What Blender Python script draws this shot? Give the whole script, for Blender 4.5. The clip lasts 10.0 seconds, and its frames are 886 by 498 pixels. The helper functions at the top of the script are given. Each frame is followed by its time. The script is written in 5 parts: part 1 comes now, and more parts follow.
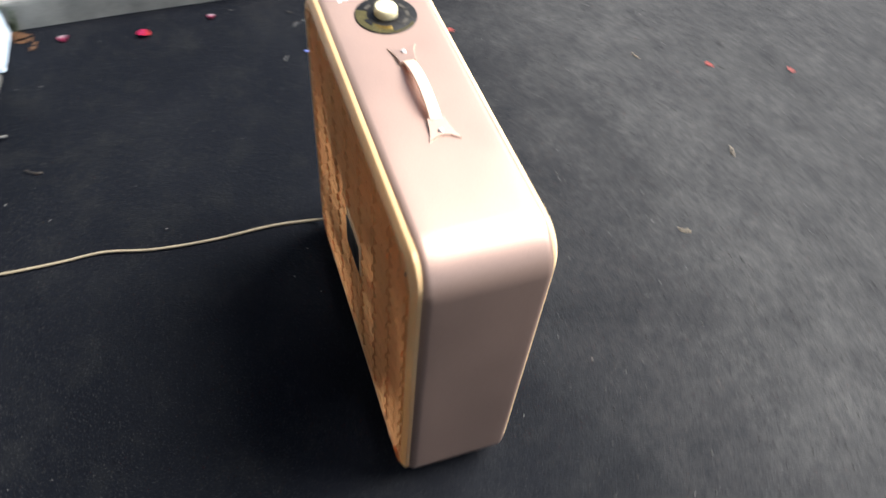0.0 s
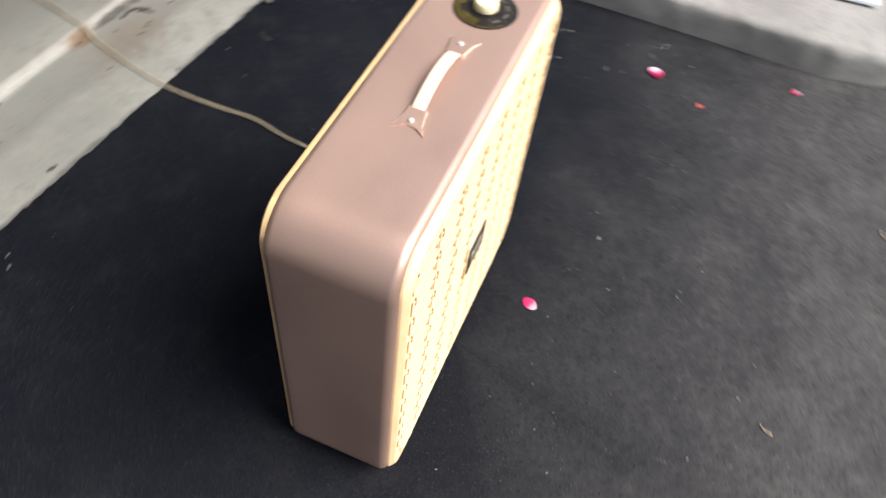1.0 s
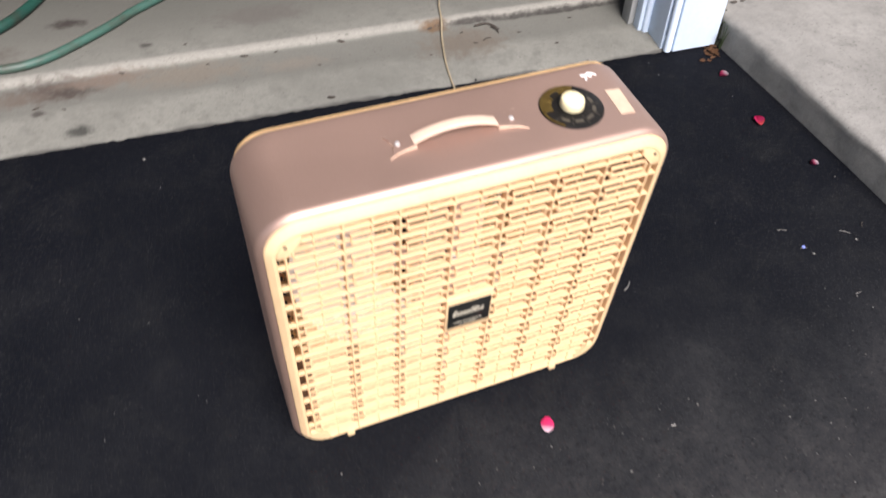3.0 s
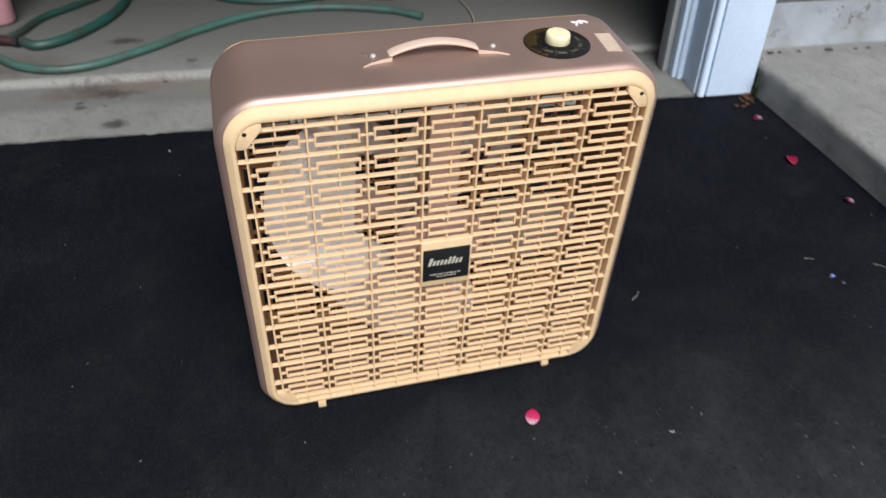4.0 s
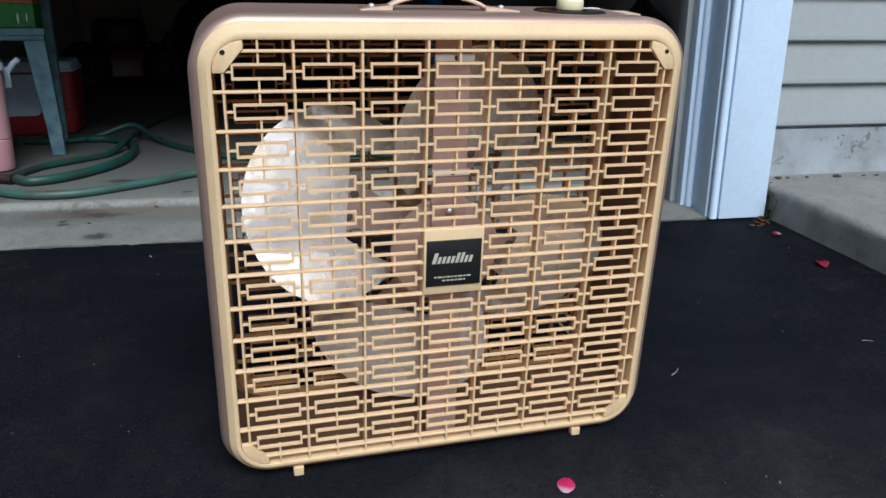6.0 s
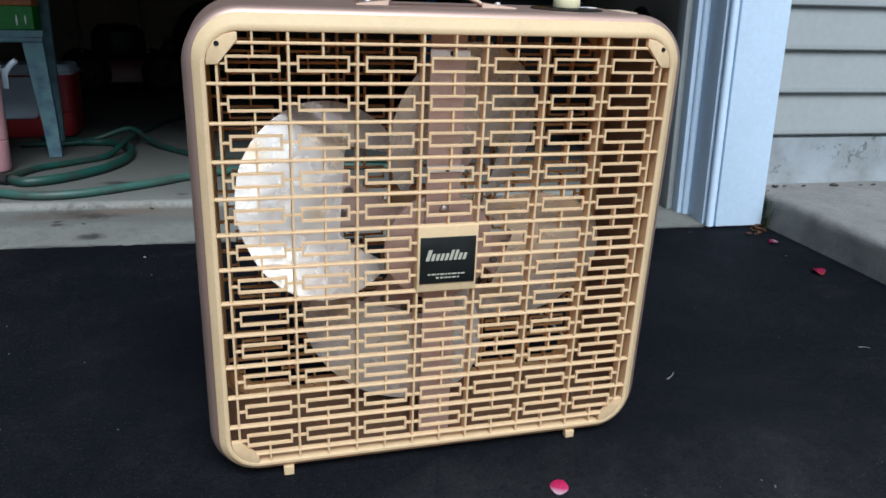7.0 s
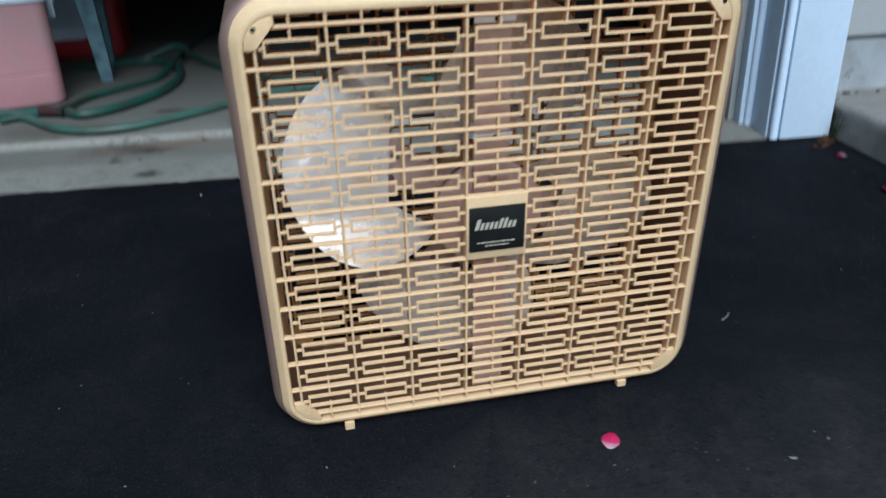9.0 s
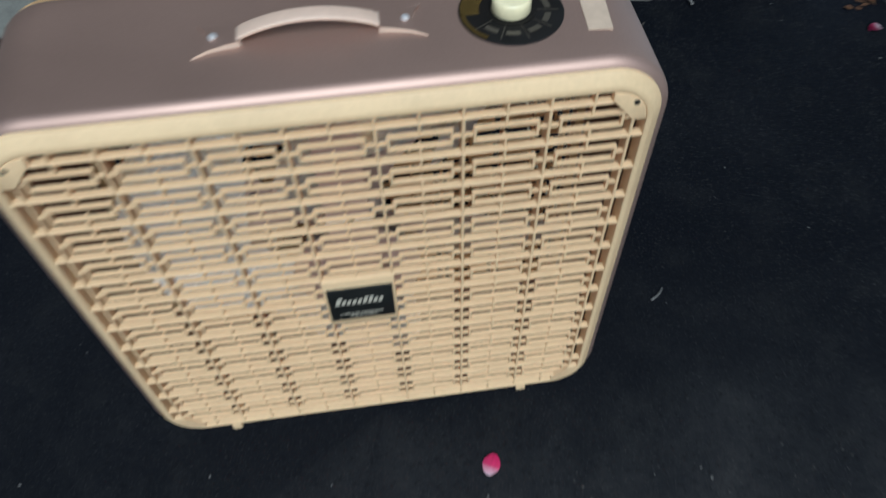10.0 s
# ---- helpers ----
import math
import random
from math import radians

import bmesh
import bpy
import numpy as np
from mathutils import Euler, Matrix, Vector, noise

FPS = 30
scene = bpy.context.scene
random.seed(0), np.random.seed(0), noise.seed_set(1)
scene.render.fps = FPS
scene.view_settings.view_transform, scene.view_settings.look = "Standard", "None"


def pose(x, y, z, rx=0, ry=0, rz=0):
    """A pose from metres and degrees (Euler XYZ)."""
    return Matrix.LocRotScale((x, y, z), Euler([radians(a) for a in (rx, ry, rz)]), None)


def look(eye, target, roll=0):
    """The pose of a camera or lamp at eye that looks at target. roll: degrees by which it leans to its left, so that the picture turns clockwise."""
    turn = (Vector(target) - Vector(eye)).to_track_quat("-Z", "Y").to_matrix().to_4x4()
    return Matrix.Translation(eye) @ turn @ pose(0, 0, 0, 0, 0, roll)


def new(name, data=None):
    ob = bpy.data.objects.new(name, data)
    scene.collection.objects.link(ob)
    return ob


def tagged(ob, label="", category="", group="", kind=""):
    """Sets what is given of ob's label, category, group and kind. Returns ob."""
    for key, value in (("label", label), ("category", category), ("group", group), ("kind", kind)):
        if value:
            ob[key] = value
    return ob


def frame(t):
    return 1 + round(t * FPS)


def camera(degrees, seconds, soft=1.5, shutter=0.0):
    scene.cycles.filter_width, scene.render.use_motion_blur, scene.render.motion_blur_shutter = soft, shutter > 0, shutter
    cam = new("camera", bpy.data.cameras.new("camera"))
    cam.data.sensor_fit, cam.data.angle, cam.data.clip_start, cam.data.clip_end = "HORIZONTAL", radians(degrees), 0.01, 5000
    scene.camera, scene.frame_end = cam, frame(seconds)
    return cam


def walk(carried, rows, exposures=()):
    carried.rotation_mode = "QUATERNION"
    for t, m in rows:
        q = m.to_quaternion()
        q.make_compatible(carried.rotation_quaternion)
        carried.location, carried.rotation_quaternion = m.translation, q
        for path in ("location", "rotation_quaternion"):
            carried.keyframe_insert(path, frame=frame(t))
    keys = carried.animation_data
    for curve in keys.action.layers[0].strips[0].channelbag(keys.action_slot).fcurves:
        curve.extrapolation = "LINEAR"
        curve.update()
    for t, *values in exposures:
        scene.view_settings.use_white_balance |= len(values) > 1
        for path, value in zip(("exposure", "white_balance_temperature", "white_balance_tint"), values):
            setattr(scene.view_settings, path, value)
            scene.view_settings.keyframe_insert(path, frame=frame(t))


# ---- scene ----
LENS = 60.78
cam = camera(LENS, 10.0, soft=1.5, shutter=0.6)
# the driveway falls away from the level garage; what lies on it, and the camera's path, are given in its own sloping frame
FALL = 4.57
SLOPE = pose(0, 0, 0, FALL)
PATH = [
    (0, (-0.6980, 0.3345, 1.1867), (0.4316, -0.1616, -0.3874), 6.38),
    (0.2, (-0.7012, 0.2308, 1.1822), (0.4987, -0.0955, -0.3853), 5.92),
    (0.5, (-0.7294, 0.0598, 1.1817), (0.4798, 0.0087, -0.4106), 7.29),
    (0.7, (-0.7182, -0.0262, 1.1762), (0.4835, 0.0690, -0.4196), 7.07),
    (1, (-0.6634, -0.1396, 1.1587), (0.4965, 0.1867, -0.4376), 8.26),
    (1.2, (-0.6150, -0.1894, 1.1563), (0.4411, 0.3069, -0.4676), 7.70),
    (1.5, (-0.5513, -0.2805, 1.1728), (0.3979, 0.4292, -0.4381), 4.54),
    (1.7, (-0.5117, -0.3530, 1.1890), (0.3922, 0.4812, -0.3878), 6.16),
    (2, (-0.4709, -0.4519, 1.1921), (0.2998, 0.5019, -0.3878), 4.53),
    (2.2, (-0.4307, -0.4730, 1.1866), (0.2700, 0.5342, -0.3927), 4.16),
    (2.5, (-0.3657, -0.4913, 1.1935), (0.2635, 0.5818, -0.3726), 3.80),
    (2.7, (-0.3417, -0.5060, 1.2006), (0.2403, 0.6362, -0.3343), 3.81),
    (3, (-0.3024, -0.5689, 1.1983), (0.2198, 0.5924, -0.3439), 3.82),
    (3.2, (-0.2753, -0.6349, 1.1825), (0.1926, 0.5600, -0.3514), 3.10),
    (4.3, (-0.2268, -0.7640, 0.9064), (0.1873, 0.8041, -0.2639), 2.08),
    (4.5, (-0.2299, -0.7683, 0.8420), (0.1530, 0.8789, -0.2258), 1.02),
    (4.8, (-0.2289, -0.7826, 0.7650), (0.1987, 0.8911, -0.2432), 2.07),
    (5, (-0.2284, -0.7882, 0.7283), (0.1741, 0.9673, -0.1414), 1.83),
    (5.3, (-0.2285, -0.7829, 0.6739), (0.2236, 0.9761, -0.1635), 1.04),
    (5.5, (-0.2300, -0.7869, 0.6422), (0.2301, 0.9584, -0.2194), 1.32),
    (5.7, (-0.2366, -0.7941, 0.6341), (0.2517, 0.9824, -0.1441), 1.24),
    (6.8, (-0.2338, -0.7983, 0.6092), (0.2757, 0.9970, -0.1100), 2.06),
    (7, (-0.2318, -0.7975, 0.6089), (0.2804, 0.9992, -0.1048), 2.25),
    (7.2, (-0.2368, -0.7966, 0.6069), (0.2797, 1.0045, -0.0928), 2.52),
    (7.5, (-0.2427, -0.8003, 0.6135), (0.2659, 1.0021, -0.0884), 2.48),
    (7.8, (-0.2524, -0.8012, 0.6112), (0.2266, 1.0004, -0.1131), 2.55),
    (8, (-0.2548, -0.7961, 0.6076), (0.2183, 0.9978, -0.1396), 1.83),
    (8.2, (-0.2530, -0.7948, 0.6052), (0.2094, 1.0053, -0.1336), 2.21),
    (8.5, (-0.2479, -0.7926, 0.6032), (0.2199, 1.0019, -0.1457), 2.01),
    (8.7, (-0.2444, -0.7896, 0.6005), (0.2169, 1.0010, -0.1627), 1.60),
    (9, (-0.2153, -0.7536, 0.6987), (0.1277, 0.9474, -0.2958), -1.19),
    (9.2, (-0.1594, -0.7117, 0.8271), (0.1435, 0.8511, -0.3828), -0.81),
    (9.5, (-0.0841, -0.6438, 0.9499), (0.1066, 0.6869, -0.5309), -1.05),
    (9.7, (-0.0367, -0.5596, 0.9661), (0.1702, 0.6867, -0.5837), 0.53),
    (10, (0.0420, -0.4253, 0.9493), (0.1700, 0.7337, -0.6756), -2.03),
]
# seconds, stops, kelvin, tint
LOOK = [
    (0.0, 1.52, 6300, 10), (0.6, 1.40, 6450, 11), (1.2, 1.15, 6520, 15), (2.0, 0.95, 6550, 18), (3.0, 0.87, 6500, 18),
    (4.4, 0.02, 5800, 9), (5.2, -0.02, 5650, 8), (7.0, 0.0, 5450, 5), (8.5, -0.02, 5380, 4),
    (9.2, -0.16, 5330, 4), (10.0, -0.34, 5330, 2),
]
walk(cam, [(t, SLOPE @ look(eye, target, roll)) for t, eye, target, roll in PATH], LOOK)

# ---- light: a bright overcast sky, strongest from the open end of the driveway ----
SUN_DIR = Vector((0.02, -0.74, 0.80)).normalized()
world = bpy.data.worlds.new("sky")
scene.world = world
world.use_nodes = True
wn = world.node_tree.nodes
sky = wn.new("ShaderNodeTexSky")
sky.sky_type = "NISHITA"
sky.sun_disc = False
sky.sun_elevation = math.asin(SUN_DIR.z)
sky.sun_rotation = math.atan2(SUN_DIR.x, SUN_DIR.y)
sky.air_density, sky.dust_density = 1.0, 3.0
wn["Background"].inputs["Strength"].default_value = 0.07
world.node_tree.links.new(sky.outputs["Color"], wn["Background"].inputs["Color"])
sun_data = bpy.data.lights.new("sun", "SUN")
sun_data.energy, sun_data.angle, sun_data.color = 4.2, radians(40), (1.0, 0.97, 0.93)
sun = new("sun", sun_data)
sun.matrix_world = look(SUN_DIR * 20, (0, 0, 0))


# ---- materials ----
def mat(name, color, rough=0.6, metal=0.0, spec=0.5, coat=0.0):
    m = bpy.data.materials.new(name)
    m.use_nodes = True
    b = m.node_tree.nodes["Principled BSDF"]
    b.inputs["Base Color"].default_value = (*color, 1)
    b.inputs["Roughness"].default_value = rough
    b.inputs["Metallic"].default_value = metal
    b.inputs["Specular IOR Level"].default_value = spec
    b.inputs["Coat Weight"].default_value = coat
    b.inputs["Coat Roughness"].default_value = 0.25
    return m


def node(m, kind, **values):
    n = m.node_tree.nodes.new(kind)
    for key, value in values.items():
        n.inputs[key].default_value = value
    return n


def wire(m, a, b):
    m.node_tree.links.new(a, b)


def noise_of(m, scale, detail=4.0, rough=0.6, coords="Object", stretch=(1, 1, 1)):
    tc = m.node_tree.nodes.new("ShaderNodeTexCoord")
    mp = m.node_tree.nodes.new("ShaderNodeMapping")
    mp.inputs["Scale"].default_value = stretch
    wire(m, tc.outputs[coords], mp.inputs["Vector"])
    n = node(m, "ShaderNodeTexNoise", Scale=scale, Detail=detail, Roughness=rough)
    wire(m, mp.outputs["Vector"], n.inputs["Vector"])
    return n.outputs["Fac"]


def ramp(m, fac, stops):
    r = m.node_tree.nodes.new("ShaderNodeValToRGB")
    e = r.color_ramp.elements
    while len(e) < len(stops):
        e.new(0.5)
    for el, (p, c) in zip(e, stops):
        el.position = p
        el.color = (*c, 1) if len(c) == 3 else c
    wire(m, fac, r.inputs["Fac"])
    return r.outputs["Color"]


def grey(v):
    return (v, v, v)


def mix(m, fac, a, b, kind="MIX"):
    x = m.node_tree.nodes.new("ShaderNodeMix")
    x.data_type, x.blend_type = "RGBA", kind
    for sock, v in ((x.inputs[0], fac), (x.inputs[6], a), (x.inputs[7], b)):
        if isinstance(v, (int, float)):
            sock.default_value = v
        elif isinstance(v, tuple):
            sock.default_value = (*v, 1)
        else:
            wire(m, v, sock)
    return x.outputs[2]


def bsdf(m):
    return m.node_tree.nodes["Principled BSDF"]


def bump(m, height, strength, distance):
    b = node(m, "ShaderNodeBump", Strength=strength, Distance=distance)
    wire(m, height, b.inputs["Height"])
    wire(m, b.outputs["Normal"], bsdf(m).inputs["Normal"])


def worn(name, color, rough=0.55, metal=0.0, vary=0.25, scale=12.0, fine=160.0, relief=0.0004, spec=0.5, coat=0.0, dirt=None):
    """Paint, plastic or cloth with blotches, grain and a fine relief."""
    m = mat(name, color, rough, metal, spec, coat)
    big = noise_of(m, scale)
    small = noise_of(m, fine, 3.0)
    dark = dirt or tuple(c * (1 - vary) for c in color)
    light = tuple(min(1, c * (1 + vary * 0.4)) for c in color)
    c1 = ramp(m, big, [(0.3, dark), (0.55, color), (0.8, light)])
    c2 = mix(m, 0.18, c1, ramp(m, small, [(0.3, grey(0.55)), (0.7, grey(1.0))]), "MULTIPLY")
    wire(m, c2, bsdf(m).inputs["Base Color"])
    wire(m, ramp(m, big, [(0.2, grey(max(0, rough - 0.08))), (0.8, grey(min(1, rough + 0.1)))]), bsdf(m).inputs["Roughness"])
    bump(m, small, 0.35, relief)
    return m


def asphalt_material():
    m = mat("asphalt", (0.04, 0.04, 0.042), 0.8, spec=0.02)
    big = noise_of(m, 1.7, 5.0, 0.62)
    mid = noise_of(m, 9.0, 6.0, 0.7)
    grain = noise_of(m, 310.0, 6.0, 0.8)
    stone = noise_of(m, 120.0, 3.0, 0.75)
    tc = m.node_tree.nodes.new("ShaderNodeTexCoord")
    # irregular crumbs of aggregate: cells warped by noise
    warp = m.node_tree.nodes.new("ShaderNodeVectorMath")
    warp.operation = "MULTIPLY_ADD"
    warp.inputs[1].default_value = (0.006, 0.006, 0.006)
    nz = node(m, "ShaderNodeTexNoise", Scale=90.0, Detail=3.0)
    wire(m, tc.outputs["Object"], nz.inputs["Vector"])
    wire(m, nz.outputs["Color"], warp.inputs[0])
    wire(m, tc.outputs["Object"], warp.inputs[2])
    vor = node(m, "ShaderNodeTexVoronoi", Scale=260.0, Randomness=1.0)
    wire(m, warp.outputs[0], vor.inputs["Vector"])
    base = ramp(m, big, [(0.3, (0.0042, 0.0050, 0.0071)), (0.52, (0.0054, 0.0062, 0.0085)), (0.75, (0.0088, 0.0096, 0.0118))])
    dust_and_light = mix(m, ramp(m, mid, [(0.50, grey(0.0)), (0.82, grey(0.25))]), base, (0.030, 0.030, 0.028))
    # sealed dark; stronger light away from the garage is painted in as dusty grey
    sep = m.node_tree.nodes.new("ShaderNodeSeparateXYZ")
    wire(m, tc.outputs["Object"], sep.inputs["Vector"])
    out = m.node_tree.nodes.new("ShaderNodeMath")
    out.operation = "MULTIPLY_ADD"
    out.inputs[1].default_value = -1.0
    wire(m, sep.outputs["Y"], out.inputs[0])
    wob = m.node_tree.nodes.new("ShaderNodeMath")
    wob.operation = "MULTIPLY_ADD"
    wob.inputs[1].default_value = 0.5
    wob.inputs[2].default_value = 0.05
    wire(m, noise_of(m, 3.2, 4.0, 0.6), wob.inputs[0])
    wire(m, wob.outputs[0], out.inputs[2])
    lit_out = mix(m, ramp(m, mid, [(0.25, grey(0.45)), (0.7, grey(1.0))]), (0.0, 0.0, 0.0), ramp(m, out.outputs[0], [(0.08, grey(0.0)), (0.34, grey(0.08)), (0.61, grey(0.42)), (0.92, grey(1.0))]))
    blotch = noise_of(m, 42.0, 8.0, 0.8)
    dust_and_light = mix(m, lit_out, dust_and_light, ramp(m, blotch, [(0.30, (0.037, 0.038, 0.040)), (0.5, (0.057, 0.057, 0.056)), (0.70, (0.084, 0.083, 0.080))]))
    speck = mix(m, ramp(m, grain, [(0.57, grey(0.0)), (0.68, grey(0.85))]), dust_and_light, mix(m, 0.5, dust_and_light, (0.13, 0.13, 0.123)))
    pits = mix(m, ramp(m, stone, [(0.34, grey(0.45)), (0.46, grey(0.0))]), speck, (0.003, 0.003, 0.004))
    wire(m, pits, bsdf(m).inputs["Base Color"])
    wire(m, ramp(m, mid, [(0.3, grey(0.50)), (0.7, grey(0.68))]), bsdf(m).inputs["Roughness"])
    mixed = mix(m, 0.35, mix(m, 0.5, grain, stone), vor.outputs["Distance"])
    bump(m, mixed, 0.75, 0.0018)
    return m


def concrete_material(name, base=(0.40, 0.385, 0.35), banded=False):
    m = mat(name, base, 0.85, spec=0.3)
    big = noise_of(m, 3.0, 5.0, 0.6)
    mid = noise_of(m, 22.0, 5.0, 0.65)
    grain = noise_of(m, 260.0, 2.0, 0.5)
    d = tuple(c * 0.72 for c in base)
    l = tuple(min(1, c * 1.12) for c in base)
    c1 = ramp(m, big, [(0.32, d), (0.55, base), (0.75, l)])
    c2 = mix(m, ramp(m, mid, [(0.50, grey(0)), (0.72, grey(0.75))]), c1, tuple(c * 0.62 for c in base))
    if banded:
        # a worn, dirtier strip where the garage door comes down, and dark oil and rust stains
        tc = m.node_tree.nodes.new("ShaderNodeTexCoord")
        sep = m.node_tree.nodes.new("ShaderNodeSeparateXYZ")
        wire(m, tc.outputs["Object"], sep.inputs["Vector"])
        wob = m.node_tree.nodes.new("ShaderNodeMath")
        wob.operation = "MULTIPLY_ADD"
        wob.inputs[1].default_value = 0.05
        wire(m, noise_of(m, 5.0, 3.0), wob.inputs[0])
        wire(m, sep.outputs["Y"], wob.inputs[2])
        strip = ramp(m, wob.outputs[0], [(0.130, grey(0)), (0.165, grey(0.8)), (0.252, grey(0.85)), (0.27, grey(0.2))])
        c2 = mix(m, strip, c2, tuple(c * 0.60 for c in base))
        lip = ramp(m, sep.outputs["Y"], [(0.236, grey(0)), (0.240, grey(0.85)), (0.256, grey(0.85)), (0.266, grey(0.0))])
        c2 = mix(m, lip, c2, (0.27, 0.265, 0.235))
        # tar and dirt where the asphalt meets the slab
        tar = ramp(m, wob.outputs[0], [(0.022, grey(0.85)), (0.029, grey(0.0))])
        c2 = mix(m, tar, c2, (0.035, 0.034, 0.032))
        # further in, the garage's shade is painted into the slab's colour
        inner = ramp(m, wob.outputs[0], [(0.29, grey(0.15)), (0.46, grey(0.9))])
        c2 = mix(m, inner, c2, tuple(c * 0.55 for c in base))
        for x, y, r, s, col in STAINS:
            mp = m.node_tree.nodes.new("ShaderNodeMapping")
            r *= 1.35
            mp.inputs["Location"].default_value = (-x / r, -y / (r * s), 0)
            mp.inputs["Scale"].default_value = (1 / r, 1 / (r * s), 0)
            wire(m, tc.outputs["Object"], mp.inputs["Vector"])
            ln = m.node_tree.nodes.new("ShaderNodeVectorMath")
            ln.operation = "LENGTH"
            wire(m, mp.outputs["Vector"], ln.inputs[0])
            ad = m.node_tree.nodes.new("ShaderNodeMath")
            ad.operation = "MULTIPLY_ADD"
            ad.inputs[1].default_value = 1.7
            wire(m, noise_of(m, 38.0, 5.0, 0.7), ad.inputs[0])
            wire(m, ln.outputs["Value"], ad.inputs[2])
            half = m.node_tree.nodes.new("ShaderNodeMath")
            half.operation = "MULTIPLY"
            half.inputs[1].default_value = 0.5
            wire(m, ad.outputs[0], half.inputs[0])
            fac = ramp(m, half.outputs[0], [(0.62, grey(0.92)), (0.93, grey(0.0))])
            c2 = mix(m, fac, c2, col)
    c2 = mix(m, ramp(m, noise_of(m, 70.0, 6.0, 0.75), [(0.38, grey(0.28)), (0.52, grey(0.0))]), c2, tuple(c * 0.6 for c in base))
    c3 = mix(m, 0.28, c2, ramp(m, grain, [(0.3, grey(0.5)), (0.7, grey(1))]), "MULTIPLY")
    wire(m, c3, bsdf(m).inputs["Base Color"])
    bump(m, mix(m, 0.5, grain, mid), 0.35, 0.0012)
    return m


# stains on the garage slab: along, into the garage, radius, squeeze, colour
STAINS = [
    (-0.559, 0.042, 0.030, 0.55, (0.030, 0.032, 0.028)),
    (-0.615, 0.200, 0.095, 0.42, (0.060, 0.046, 0.038)), (-0.57, 0.195, 0.050, 0.40, (0.040, 0.033, 0.028)), (-0.50, 0.215, 0.10, 0.25, (0.125, 0.10, 0.08)), (-0.70, 0.185, 0.06, 0.45, (0.10, 0.085, 0.07)), (-0.30, 0.19, 0.14, 0.28, (0.135, 0.122, 0.10)), (-0.65, 0.125, 0.016, 0.6, (0.05, 0.045, 0.04)), (-0.05, 0.17, 0.08, 0.3, (0.14, 0.13, 0.11)),
    (-0.592, 0.485, 0.036, 0.60, (0.032, 0.026, 0.023)), (-0.55, 0.475, 0.012, 1.5, (0.05, 0.045, 0.04)), (-0.395, 0.322, 0.016, 0.6, (0.045, 0.043, 0.038)),
    (0.345, 0.238, 0.040, 0.5, (0.11, 0.065, 0.032)), (0.45, 0.238, 0.09, 0.08, (0.03, 0.027, 0.024)), (0.70, 0.232, 0.20, 0.05, (0.03, 0.028, 0.025)),
    (0.40, 0.15, 0.11, 0.5, (0.115, 0.10, 0.08)),
    (-0.85, 0.35, 0.14, 0.5, (0.09, 0.082, 0.07)), (-0.1, 0.40, 0.12, 0.4, (0.10, 0.095, 0.085)),
]

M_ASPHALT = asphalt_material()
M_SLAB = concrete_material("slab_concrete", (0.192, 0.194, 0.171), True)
M_LANDING = concrete_material("landing_concrete", (0.235, 0.232, 0.214))
M_RISER = concrete_material("riser_concrete", (0.235, 0.238, 0.22))
M_FOUND = worn("foundation_paint", (0.29, 0.315, 0.33), 0.8, vary=0.3, scale=9, dirt=(0.20, 0.21, 0.205), relief=0.001)


def flaked(m, scale, low, dark, amount=0.85):
    """Spots where the paint has come away."""
    old = bsdf(m).inputs["Base Color"].links[0].from_socket
    spots = ramp(m, noise_of(m, scale, 4.0, 0.7), [(low, grey(0.0)), (low + 0.03, grey(amount))])
    where = ramp(m, noise_of(m, 5.0, 2.0), [(0.42, grey(0.0)), (0.50, grey(1.0))])
    wire(m, mix(m, mix(m, 1.0, spots, where, "MULTIPLY"), old, dark), bsdf(m).inputs["Base Color"])


flaked(M_SLAB, 95.0, 0.62, (0.075, 0.070, 0.062), 0.6)
flaked(M_FOUND, 48.0, 0.56, (0.09, 0.09, 0.085))
flaked(M_LANDING, 130.0, 0.60, (0.07, 0.068, 0.06), 0.6)
M_SIDING = worn("siding_vinyl", (0.285, 0.30, 0.295), 0.6, vary=0.06, scale=3, fine=60, relief=0.0003)
M_BLOCKER = worn("dark_brown_blocker", (0.035, 0.028, 0.022), 0.6, vary=0.2, scale=4)
M_TRIM = worn("bluish_white_trim_paint", (0.58, 0.70, 0.83), 0.45, vary=0.05, scale=4, fine=90, relief=0.0002)
M_INNER = worn("garage_wall_board", (0.42, 0.39, 0.35), 0.9, vary=0.25, scale=2)
M_CASE = worn("mauve_metallic_paint", (0.445, 0.305, 0.245), 0.51, metal=0.75, vary=0.05, scale=5, fine=500, relief=0.00005, spec=0.35, coat=0.25)
bsdf(M_CASE).inputs["Coat Roughness"].default_value = 0.36
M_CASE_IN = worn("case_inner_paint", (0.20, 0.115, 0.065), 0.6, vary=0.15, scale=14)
M_CREAM = worn("cream_plastic", (0.86, 0.652, 0.375), 0.50, vary=0.09, scale=16, fine=220, relief=0.0001, spec=0.3)


def translucent(m, amount, color):
    """Lets some light through thin plastic."""
    out = m.node_tree.nodes["Material Output"]
    t = m.node_tree.nodes.new("ShaderNodeBsdfTranslucent")
    t.inputs["Color"].default_value = (*color, 1)
    x = m.node_tree.nodes.new("ShaderNodeMixShader")
    x.inputs[0].default_value = amount
    wire(m, bsdf(m).outputs[0], x.inputs[1])
    wire(m, t.outputs[0], x.inputs[2])
    wire(m, x.outputs[0], out.inputs["Surface"])


